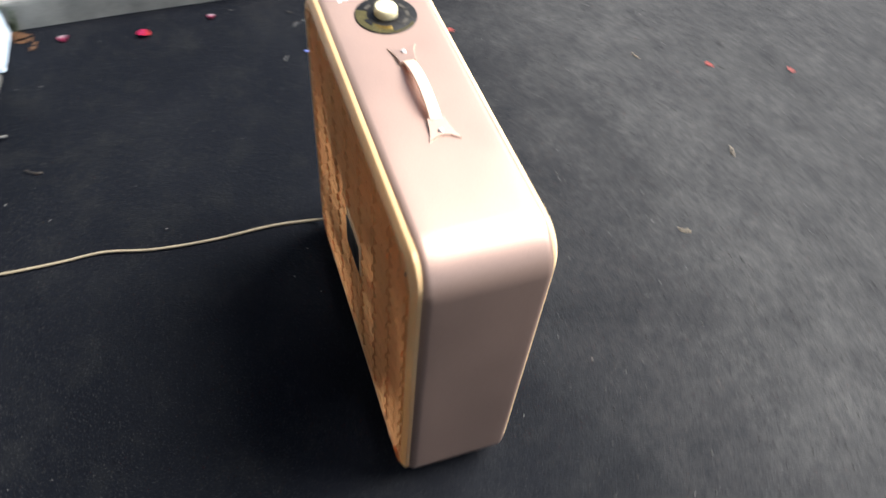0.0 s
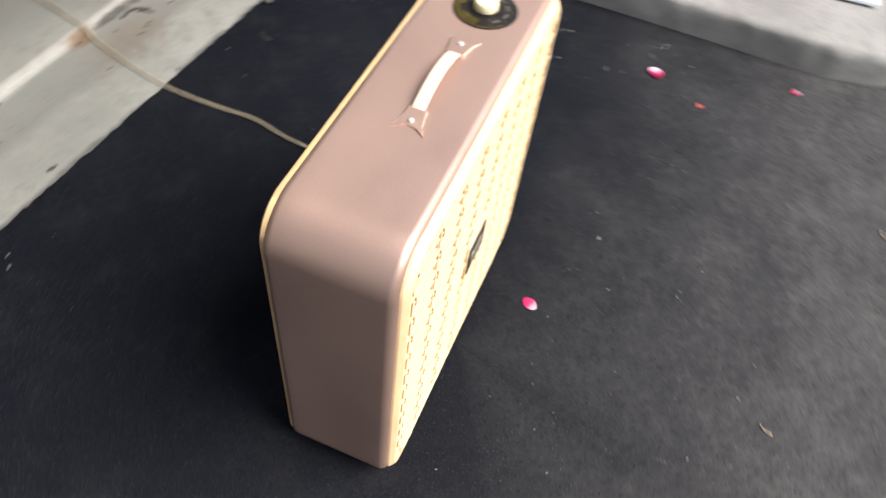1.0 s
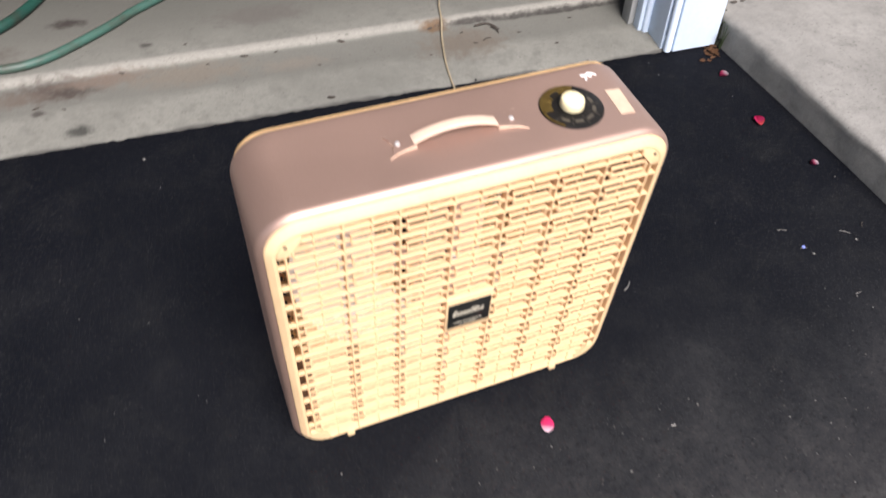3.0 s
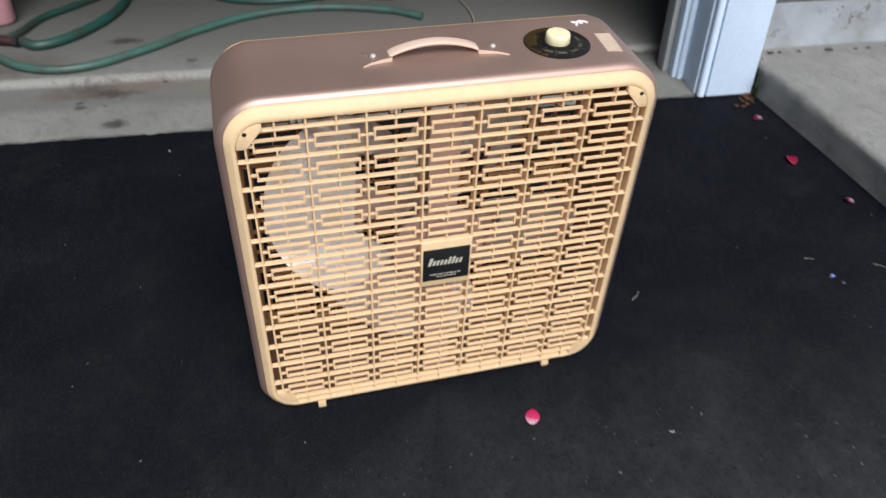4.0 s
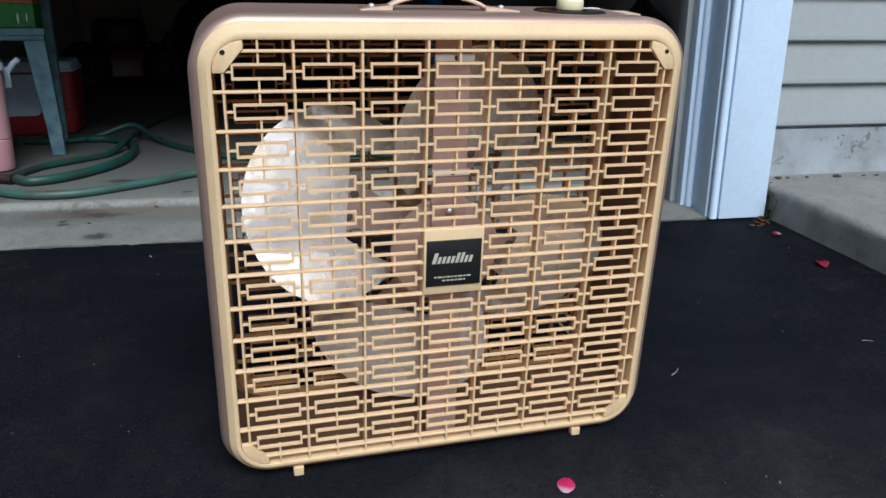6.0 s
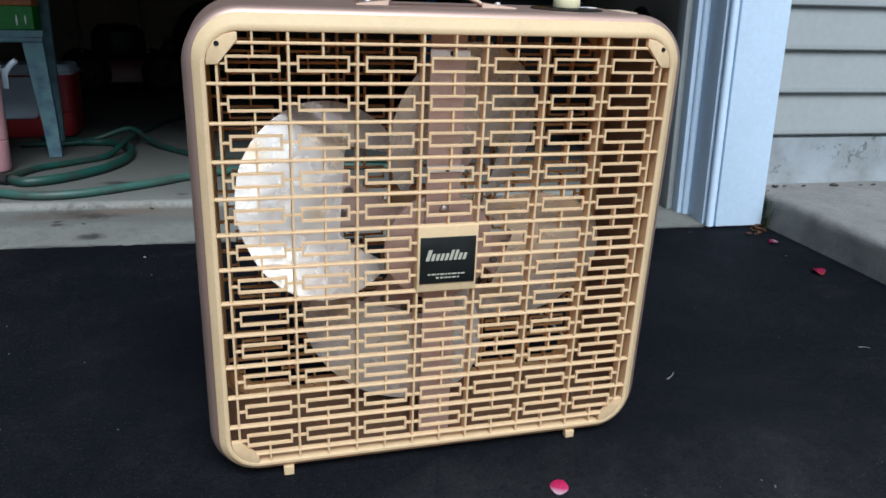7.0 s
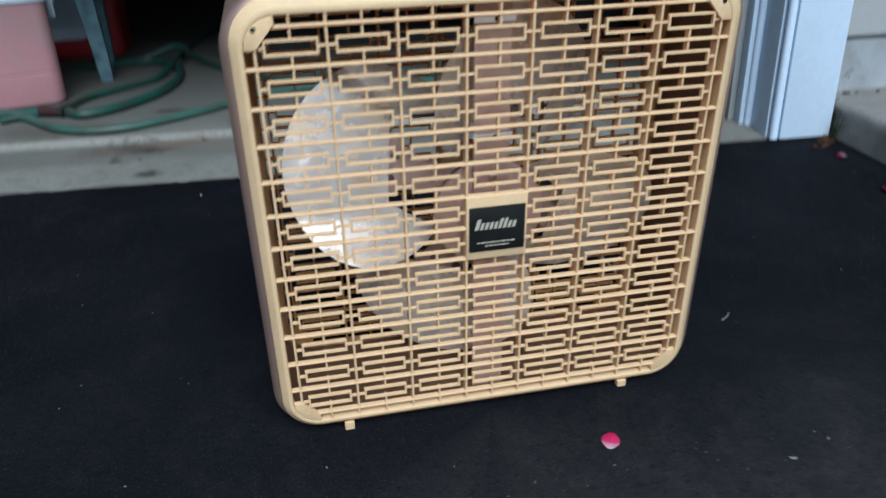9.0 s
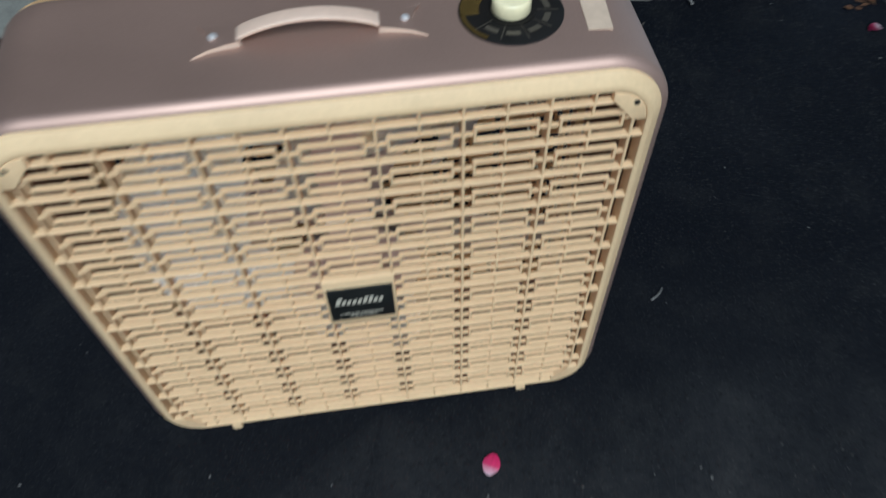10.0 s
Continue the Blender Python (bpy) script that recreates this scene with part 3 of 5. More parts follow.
def bar(lo, hi, material_bm=None):
    return box(lo, hi, 0.0006, 1, material_bm)


def lattice_link():
    """The open rectangle of one cell with its four stubs, round the origin; front at y = 0."""
    bm = bmesh.new()
    w, h, t, d = 0.0272, 0.0083, 0.0024, 0.0048
    box((-w, 0, h - t), (w, d, h), bm=bm)
    box((-w, 0, -h), (w, d, -h + t), bm=bm)
    box((-w, 0, -h + t), (-w + t, d, h - t), bm=bm)
    box((w - t, 0, -h + t), (w, d, h - t), bm=bm)
    s = 0.0011
    box((-CW / 2, 0.001, -s), (-w, d, s), bm=bm)
    box((w, 0.001, -s), (CW / 2, d, s), bm=bm)
    box((-s, 0.001, h), (s, 0.010, CH / 2), bm=bm)
    box((-s, 0.001, -CH / 2), (s, 0.010, -h), bm=bm)
    return bm


def gusset(name, screw):
    """Corner plate of the frame, for the +x +z corner."""
    cx, cz = 0.2588, 0.2548
    arc = [(cx - 0.030 + 0.030 * math.cos(radians(a)), cz - 0.030 + 0.030 * math.sin(radians(a))) for a in (5, 22, 45, 68, 85)]
    o = arc + [(cx - 0.0315, cz), (cx - 0.0315, cz - 0.009), (cx - 0.0125, cz - 0.028), (cx - 0.0125, cz - 0.032), (cx, cz - 0.032)]
    return prism(o, 0.0, 0.006, 0.0012)


def grille(fan, name, flip, label, M_GRILLE):
    # the back frame stands a little wider than the front one; both slope to a flat inner border
    o = 0.0022 if flip else 0.0
    border = [(1.0, 0.0, 0.016), (1.0, 0.0, 0.0068), (1.0, 0.0012, 0.0050), (0.45, 0.0, 0.0012), (0.38, 0.0, 0.0003), (0.10, 0.0, 0.0), (0.03, 0.0, 0.0006), (0.0, 0.0, 0.0026), (0.0, 0.0, 0.016)]
    loops = []
    for f, trim, y in border:
        hx = 0.2594 + (0.2728 + o - 0.2594) * f - trim
        z0, z1 = 0.0243 + (0.0118 - o - 0.0243) * f + trim, 0.5351 + (0.5525 + o - 0.5351) * f - trim
        loops.append([(x, y, (z0 + z1) / 2 + z) for x, z in rrect(hx, (z1 - z0) / 2, 0.034 + 0.014 * f, 14)])
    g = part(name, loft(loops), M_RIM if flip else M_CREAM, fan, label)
    if flip:
        g.matrix_basis = Matrix.Translation((0, DEPTH, 0)) @ Matrix.Rotation(math.pi, 4, "Z")
    top, low = GZ + 6 * CH, GZ - 6 * CH
    # uprights and cross bars
    up = mesh_of("upright", bar((-0.0014, 0.0012, GZ - 0.256), (0.0014, 0.0155, GZ + 0.256)), M_GRILLE)
    up_end = mesh_of("upright", bar((-0.0014, 0.0012, GZ - 0.238), (0.0014, 0.0155, GZ + 0.238)), M_GRILLE)
    for i in range(8):
        part("upright", up_end if i in (0, 7) else up, M_GRILLE, g, at=Matrix.Translation(((i - 3.5) * CW, 0, 0)))
    cross = mesh_of("cross_bar", bar((-0.2600, 0.0006, -0.0014), (0.2600, 0.0084, 0.0014)), M_GRILLE)
    cross_end = mesh_of("cross_bar", bar((-0.2400, 0.0006, -0.0014), (0.2400, 0.0084, 0.0014)), M_GRILLE)
    for j in range(13):
        part("cross_bar", cross_end if j in (0, 12) else cross, M_GRILLE, g, at=Matrix.Translation((0, 0, low + j * CH)))
    link = mesh_of("lattice_link", lattice_link(), M_GRILLE)
    for j in range(12):
        for i in range(7):
            if i == 3 and j in (5, 6):
                continue
            part("lattice_link", link, M_GRILLE, g, at=Matrix.Translation(((i - 3) * CW, 0.0010, low + (j + 0.5) * CH)))
    stub = mesh_of("stub", bar((-0.0012, 0.001, 0.0), (0.0012, 0.010, 0.0165)), M_GRILLE)
    for i in range(7):
        part("stub", stub, M_GRILLE, g, at=Matrix.Translation(((i - 3) * CW, 0, top)))
        part("stub", stub, M_GRILLE, g, at=Matrix.Translation(((i - 3) * CW, 0, low - 0.0125)))
    plate = mesh_of("gusset", gusset("gusset", True), M_GRILLE, True)
    pin = mesh_of("screw", lathe([(0.0001, -0.0005), (0.0024, -0.0005), (0.0027, 0.0002), (0.0024, 0.0008), (0.0001, 0.0006)], 14), M_BLACK, True)
    for sx in (1, -1):
        for sz in (1, -1):
            ob = part("gusset", plate, M_GRILLE, g, at=Matrix.Translation((0, 0.0057, GZ)) @ Matrix.Rotation(math.pi / 2, 4, "X") @ Matrix.Diagonal((sx, sz, 1, 1)))
            if sz > 0:
                part("screw", pin, M_BLACK, g, "small dark screw head", at=Matrix.Translation((sx * 0.2475, -0.0001, 0.5230)) @ Matrix.Rotation(math.pi / 2, 4, "X"))
    return g


def badge(fan, back):
    z0, z1 = GZ - CH, GZ + CH
    m = Matrix.Translation((0, DEPTH, 0)) @ Matrix.Rotation(math.pi, 4, "Z") if back else None
    b = part("badge", box((-0.0368, -0.0012, z0 - 0.0005), (0.0368, 0.006, z1 + 0.0005), 0.0015), M_CREAM, fan, "cream badge holder", at=m)
    part("black_panel", box((-0.0338, -0.0030, 0.2497), (0.0338, -0.0006, 0.3077), 0.0008), M_BLACK, b, "glossy black badge panel")
    if back:
        return
    # the badge's lettering as plain slanted blocks, and two lines of small print
    rng = random.Random(8)
    bm = bmesh.new()
    x = -0.0275
    tall = {0, 5, 6}
    for k in range(9):
        h = 0.0135 if k == 0 else (0.0125 if k in tall else 0.0085)
        w = 0.0052 if k == 0 else 0.0042
        q = box((0, -0.00035, 0), (w - 0.0006, 0.0, h), 0.0)
        add(bm, q, Matrix.Translation((x, -0.0030, 0.2790)) @ Matrix(((1, 0, 0.28, 0), (0, 1, 0, 0), (0, 0, 1, 0), (0, 0, 0, 1))))
        x += w + 0.0013
    part("lettering", bm, M_LETTER, b, "pale slanted blocks of lettering", smooth=False)
    for zz, n in ((0.2605, 9), (0.2560, 6)):
        bm = bmesh.new()
        x = -0.024 if n == 9 else -0.014
        for k in range(n):
            w = rng.uniform(0.002, 0.006)
            box((x, -0.0032, zz), (x + w, -0.0030, zz + 0.0018), bm=bm)
            x += w + 0.0013
        part("small_print", bm, M_LETTER, b, "unreadable pale small print", smooth=False)


def blade_mesh():
    """One broad, nearly round paddle along +x: a pitched face, a curled foot (+z) and a flange bent back (-z)."""
    R, mid = 0.111, 0.137
    nv, nu = 46, 26
    bm = bmesh.new()

    def lift(u, v):
        y = -0.44 * v + 0.006 * ((u - mid) / R) ** 2
        foot = v - (0.040 + 0.28 * (u - 0.085))
        if foot > 0:
            y -= 0.25 * foot - 0.0015 * math.sin(min(1.0, foot / 0.02) * math.pi)
        flange = -v - (0.056 + 0.29 * (u - 0.131))
        if flange > 0:
            y += 0.12 * flange + 0.004 * math.sin(min(1.0, flange / 0.03) * math.pi)
        return y + 0.0007 * noise.noise(Vector((u * 30, v * 30, 3.0)))

    sides = []
    for back in (0, 1):
        rows = []
        for i in range(nv + 1):
            v = R * math.sin(math.pi / 2 * (i / nv * 2 - 1)) * 0.9995
            span = math.sqrt(R * R - v * v)
            open_ = 1 / (1 + math.exp(-(v + 0.070) / 0.0022)) * 1 / (1 + math.exp((v - 0.046) / 0.0022))
            inner = (mid - span) * (1 - open_) + (0.118 - 0.23 * v) * open_
            outer = mid + span
            row = []
            for j in range(nu + 1):
                u = inner + (outer - inner) * (1 - math.cos(math.pi * j / nu)) / 2
                row.append(bm.verts.new((u, lift(u, v) + 0.0016 * back, v)))
            rows.append(row)
        for p, q in zip(rows, rows[1:]):
            for j in range(nu):
                fc = (p[j], p[j + 1], q[j + 1], q[j])
                bm.faces.new(fc if back else fc[::-1])
        sides.append(rows)
    a, b = sides
    edge = lambda rows: [rows[0][j] for j in range(nu + 1)] + [rows[i][nu] for i in range(1, nv + 1)] + [rows[nv][j] for j in range(nu - 1, -1, -1)] + [rows[i][0] for i in range(nv - 1, 0, -1)]
    ea, eb = edge(a), edge(b)
    for k in range(len(ea)):
        j = (k + 1) % len(ea)
        bm.faces.new((ea[k], ea[j], eb[j], eb[k]))
    return bm


def arm_mesh():
    """The metal arm that carries a paddle, along +x, pitched like it."""
    bm = bmesh.new()
    loops = []
    for r, h in ((0.020, 0.020), (0.060, 0.016), (0.100, 0.026), (0.130, 0.040), (0.150, 0.036)):
        z = [-h, h]
        tilt = math.tan(radians(31)) * 0.53 * min(1, r / 0.1)
        loops.append([(r, tilt * h, -h), (r, -tilt * h, h), (r, -tilt * h + 0.002, h), (r, tilt * h + 0.002, -h)])
    return loft(loops, True, bm=bm)


def box_fan():
    fan = thing("box_fan", "vintage mauve metal box fan with cream lattice grilles, standing on asphalt", "fan", FAN)
    roll = [(0.0118 * (1 - math.cos(radians(a))), 0.0205 - 0.0118 * math.sin(radians(a))) for a in range(90, -1, -10)] + [(0.0, 0.036)]
    outer = [(0.0122, 0.0140)] + roll + [(d, DEPTH - y - 0.001) for d, y in reversed(roll)] + [(0.0122, DEPTH - 0.016), (0.0122, 0.016), (0.0122, 0.0140)]
    part("case", loft(ring_loops(outer)), M_CASE, fan, "mauve metallic painted case")
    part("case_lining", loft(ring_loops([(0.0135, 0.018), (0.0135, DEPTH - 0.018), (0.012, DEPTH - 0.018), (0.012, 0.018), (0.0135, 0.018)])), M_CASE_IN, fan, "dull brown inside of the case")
    grille(fan, "front_grille", False, "cream plastic front grille frame", M_CREAM)
    grille(fan, "back_grille", True, "cream plastic back grille frame, its lattice painted with an orange glow", M_CREAM_GLOW)
    badge(fan, False)
    badge(fan, True)
    # feet: little tabs under the front and back frames; the floor side is level
    for x in (-0.192, 0.188):
        drop = math.tan(radians(TILT)) * x
        for y0 in (0.002, DEPTH - 0.012):
            part("foot", box((x - 0.0063, y0, drop * 1.0), (x + 0.0063, y0 + 0.010, FZ - HZ + 0.006), 0.001, 1), M_CREAM, fan, "small cream foot tab")
    # motor strut, motor and blades
    part("motor_strut", box((-0.021, 0.030, FZ - HZ + 0.012), (0.021, 0.034, FZ + HZ - 0.012), 0.001, 1), M_STRAP, fan, "mauve painted upright motor strut")
    for z in (0.513, 0.381):
        clip = part("strut_clip", box((-0.022, 0.0268, z - 0.004), (0.024, 0.0295, z + 0.004), 0.0008, 1), M_WHITE, fan, "white clip on the strut")
        part("clip_hole", lathe([(0.0001, -0.0003), (0.0030, -0.0003), (0.0030, 0.0004), (0.0001, 0.0004)], 12, "y"), M_BLACK, clip, at=Matrix.Translation((0.003, 0.0266, z)))
    part("strut_screw", lathe([(0.0001, -0.003), (0.004, -0.0025), (0.006, -0.001), (0.0065, 0.0), (0.0001, 0.0)], 16, "y"), M_CHROME, fan, "bright screw head", at=Matrix.Translation((0.002, 0.0298, 0.331)))
    part("motor_plate", lathe([(0.0001, 0.0345), (0.064, 0.0345), (0.068, 0.037), (0.068, 0.043), (0.060, 0.046), (0.0001, 0.046)], 40, "y"), M_STRAP, fan, "mauve round motor mounting plate", at=Matrix.Translation((0, 0, GZ)))
    motor = part("motor", lathe([(0.0001, 0.0465), (0.050, 0.0465), (0.056, 0.050), (0.056, 0.074), (0.050, 0.080), (0.012, 0.082), (0.012, 0.090), (0.0001, 0.090)], 36, "y"), M_MOTOR, fan, "dark metal motor housing", at=Matrix.Translation((0, 0, GZ)))
    for a in range(8):
        an = a * math.pi / 4
        part("vent_hole", lathe([(0.0001, -0.0006), (0.0075, -0.0006), (0.0075, 0.0006), (0.0001, 0.0006)], 14, "y"), M_BLACK, motor, at=Matrix.Translation((0.030 * math.cos(an), 0.0462, 0.030 * math.sin(an))))
    part("hub", lathe([(0.0001, 0.0905), (0.026, 0.0905), (0.036, 0.094), (0.038, 0.117), (0.030, 0.122), (0.0001, 0.122)], 32, "y"), M_BLADE, fan, "milky plastic blade hub", at=Matrix.Translation((0, 0, GZ)))
    arms = mesh_of("blade_arm", arm_mesh(), M_STRAP)
    rivet = mesh_of("arm_rivet", lathe([(0.0001, -0.0022), (0.005, -0.0018), (0.006, 0.0), (0.0001, 0.0)], 12, "y"), M_MOTOR, True)
    bl = mesh_of("blade", blade_mesh(), M_BLADE, True)
    for k in range(4):
        part("blade", bl, M_BLADE, fan, "broad milky plastic fan blade", at=Matrix.Translation((0, 0.104, GZ)) @ Matrix.Rotation(-radians(BLADE_TURN + 90 * k), 4, "Y"))
        arm = part("blade_arm", arms, M_STRAP, fan, "mauve metal blade arm", at=Matrix.Translation((0, 0.1105, GZ)) @ Matrix.Rotation(-radians(BLADE_TURN + 90 * k), 4, "Y"))
        for z in (-0.014, 0.014):
            part("arm_rivet", rivet, M_MOTOR, arm, at=Matrix.Translation((0.112, -0.33 * z - 0.0005, z)))
    top_furniture(fan)


def wedge(bm):
    """Thins a plate towards its tip, +x."""
    for v in bm.verts:
        if v.co.z > 0.001:
            v.co.z *= 1 - 0.72 * (v.co.x + 0.022) / 0.038
    return bm


def top_furniture(fan):
    zt = FZ + HZ
    # carrying handle: an arched strap between two fishtail end plates
    hnd = part("handle", handle_strap(zt), M_HANDLE, fan, "cream arched carrying handle strap")
    for s, x in ((-1, -0.083), (1, 0.071)):
        o = [(-0.022, -0.011), (-0.010, -0.0125), (0.004, -0.0155), (0.016, -0.0215), (0.008, -0.010), (0.006, 0.0), (0.008, 0.009), (0.014, 0.0185), (0.003, 0.0145), (-0.010, 0.0120), (-0.022, 0.011)]
        bm = wedge(prism(o, 0.0, 0.0050))
        part("end_plate", bm, M_HANDLE, hnd, "cream fishtail end plate", at=Matrix.Translation((x, 0.083, zt)) @ Matrix.Diagonal((s, 1, 1, 1)))
        o2 = [(a * 0.985, b * 0.97) for a, b in o]
        part("end_plate_top", wedge(prism(o2, 0.0002, 0.0055)), M_CASE, hnd, "mauve painted end plate inlay", smooth=False, at=Matrix.Translation((x, 0.083, zt)) @ Matrix.Diagonal((s, 1, 1, 1)))
        part("rivet", lathe([(0.0036, 0.001), (0.0036, 0.0042), (0.0029, 0.0054), (0.0014, 0.0060), (0.0001, 0.0062)], 16), M_RIVET, hnd, "bright domed rivet", at=Matrix.Translation((x, 0.083, zt)))
    # speed dial
    dx, dy = 0.158, 0.082
    dial = part("dial_plate", lathe([(0.0001, 0.0), (0.0435, 0.0), (0.0435, 0.0008), (0.0425, 0.0014), (0.0001, 0.0013)], 48), M_DIAL, fan, "round black speed dial plate", at=Matrix.Translation((dx, dy, zt)))

    def sector(r0, r1, a0, a1, z0, z1, n=18):
        out = [(r0 * math.cos(radians(a0 + (a1 - a0) * k / n)), r0 * math.sin(radians(a0 + (a1 - a0) * k / n))) for k in range(n + 1)]
        out += [(r1 * math.cos(radians(a1 + (a0 - a1) * k / n)), r1 * math.sin(radians(a1 + (a0 - a1) * k / n))) for k in range(n + 1)]
        return prism(out, z0, z1)

    part("gold_crescent", sector(0.0265, 0.0420, 62, 182, 0.0014, 0.0018, 40), M_GOLD, dial, "worn gold crescent of the dial", smooth=False)
    part("gold_crescent", sector(0.0385, 0.0422, 179, 232, 0.0014, 0.0018, 20), M_GOLD, dial, "thin gold rim of the dial", smooth=False)
    part("dial_print", sector(0.027, 0.033, 100, 128, 0.0018, 0.0020), M_DIAL, dial, "black printed mark", smooth=False)
    for a0 in (212, 247, 282, 317, 352, 387):
        part("dial_mark", sector(0.0275, 0.0325, a0 + 5, a0 + 27, 0.0017, 0.0019), M_DIALTEXT, dial, "unreadable pale printed speed name", smooth=False)
        part("dial_mark", sector(0.0175, 0.0385, a0 - 0.6, a0 + 0.6, 0.0017, 0.0019, 2), M_DIALTEXT, dial, smooth=False)
    part("dial_ring", lathe([(0.0205, 0.0017), (0.0205, 0.0024), (0.0185, 0.0024), (0.0185, 0.0017)], 40, cap=False), M_DIAL, dial)
    knob = part("knob", lathe([(0.0158, 0.0024), (0.0164, 0.0034), (0.0160, 0.0115), (0.0155, 0.0138), (0.0142, 0.0151), (0.0085, 0.0157), (0.0001, 0.0159)], 36), M_KNOB, dial, "ivory plastic speed knob")
    part("pointer", box((-0.0012, 0.0020, 0.0140), (0.0012, 0.0135, 0.0163), 0.0006), M_KNOB, dial, at=Matrix.Rotation(radians(38), 4, "Z"))
    # label and paint fleck
    o = [(0.2145, 0.0485), (0.2345, 0.0475), (0.2385, 0.0960), (0.2175, 0.0985)]
    part("paper_label", prism(o, zt - 0.0012, zt + 0.0006), M_LABEL, fan, "aged beige paper label", smooth=False)
    fl = [(0.200, 0.139), (0.207, 0.137), (0.213, 0.141), (0.219, 0.138), (0.2235, 0.1335), (0.2215, 0.1315), (0.217, 0.1355), (0.2135, 0.130), (0.2105, 0.1315), (0.2105, 0.1365), (0.2045, 0.125), (0.2025, 0.1265), (0.2050, 0.1335), (0.2010, 0.1345)]
    part("paint_fleck", prism(fl, zt, zt + 0.0008), M_WHITE, fan, "ragged white paint chip", smooth=False)


def handle_strap(zt):
    loops = []
    x0, x1 = -0.0640, 0.0500
    n = 22
    for k in range(n + 1):
        f = k / n
        x = x0 + (x1 - x0) * f
        z = zt + 0.0035 + 0.0128 * math.sin(math.pi * f) ** 0.75
        w = 0.0082 - 0.0004 * math.sin(math.pi * f)
        th = 0.0042
        sec = rrect(w, th / 2, th / 2 * 0.8, 4)
        loops.append([(x, 0.083 + a, z + b) for a, b in sec])
    return loft(loops, True)


box_fan()


# ---- the fan's cord ----
def cord():
    zf = 0.0045
    pts = [(0.262, 0.150, 0.034), (0.275, 0.172, 0.020), (0.292, 0.196, zf), (0.299, 0.277, zf), (0.294, 0.39, zf), (0.300, 0.50, zf), (0.318, 0.59, zf), (0.315, 0.67, zf),
           (0.315, 0.76, zf), (0.319, 0.825, zf + 0.002), (0.331, 0.90, 0.0125), (0.356, 0.99, 0.0130), (0.370, 1.030, 0.0150), (0.377, 1.050, 0.0235), (0.386, 1.08, 0.0262)]
    pts += [(x, y, slab_z(x, y) + 0.0042) for x, y in ((0.397, 1.12), (0.42, 1.19), (0.46, 1.38), (0.47, 1.7), (0.62, 2.3), (0.95, 3.0))]
    ob = part("power_cord", tube(pts, 0.0025, 8, 8), M_CORD, at=SLOPE)
    tagged(ob, "thin tan power cord lying across asphalt and slab", "cord")


cord()


# ---- things in the garage ----
def hoses():
    def run(r, pts):
        line = [(q[0], q[1], slab_z(q[0], q[1]) + r + 0.0005 + (q[2] if len(q) > 2 else 0.0)) for q in pts]
        return tube(line, r, 12)

    big = thing("garden_hose", "loosely coiled green garden hose on the slab", "hose", SLOPE)
    part("hose_run", run(0.0112, [(-0.96, 1.405), (-0.905, 1.350), (-0.852, 1.280), (-0.80, 1.222), (-0.735, 1.184), (-0.665, 1.176), (-0.60, 1.196), (-0.53, 1.240), (-0.44, 1.308), (-0.365, 1.372), (-0.2, 1.47), (0.0, 1.50), (0.2, 1.44), (0.3, 1.36)]), M_HOSEPALE, big, "pale green outer run of hose")
    part("hose_run", run(0.0132, [(-1.05, 1.43), (-0.93, 1.42), (-0.829, 1.395), (-0.775, 1.350), (-0.712, 1.378), (-0.650, 1.452), (-0.600, 1.545), (-0.570, 1.660), (-0.564, 1.804), (-0.588, 1.926), (-0.66, 2.04), (-0.75, 2.07), (-0.9, 2.17)]), M_HOSE, big)
    part("hose_run", run(0.0100, [(-0.98, 1.36), (-0.90, 1.405), (-0.841, 1.458), (-0.794, 1.574), (-0.717, 1.660), (-0.635, 1.767), (-0.590, 1.94, 0.027), (-0.585, 2.09, 0.02), (-0.58, 2.35), (-0.50, 2.72), (-0.36, 3.02), (-0.1, 3.25)]), M_HOSE, big)
    part("hose_run", run(0.0100, [(-0.95, 2.06), (-0.812, 2.050), (-0.716, 2.081, 0.01), (-0.604, 2.099, 0.044), (-0.54, 2.04, 0.02), (-0.476, 1.940), (-0.366, 1.759), (-0.26, 1.63), (-0.1, 1.58), (0.1, 1.60), (0.25, 1.55)]), M_HOSE, big)
    zc = slab_z(-0.855, 1.40) + 0.0155
    part("coupling", tube([(-0.892, 1.412, zc), (-0.865, 1.402, zc), (-0.835, 1.389, zc)], lambda f: 0.0150 - 0.0022 * f, 14, 3), M_BRASS, big, "black and dark red hose coupling")
    part("coupling_nut", tube([(-0.836, 1.3895, zc), (-0.829, 1.3865, zc), (-0.822, 1.383, zc)], 0.0160, 6, 2), M_DARK, big, "black coupling nut")


hoses()


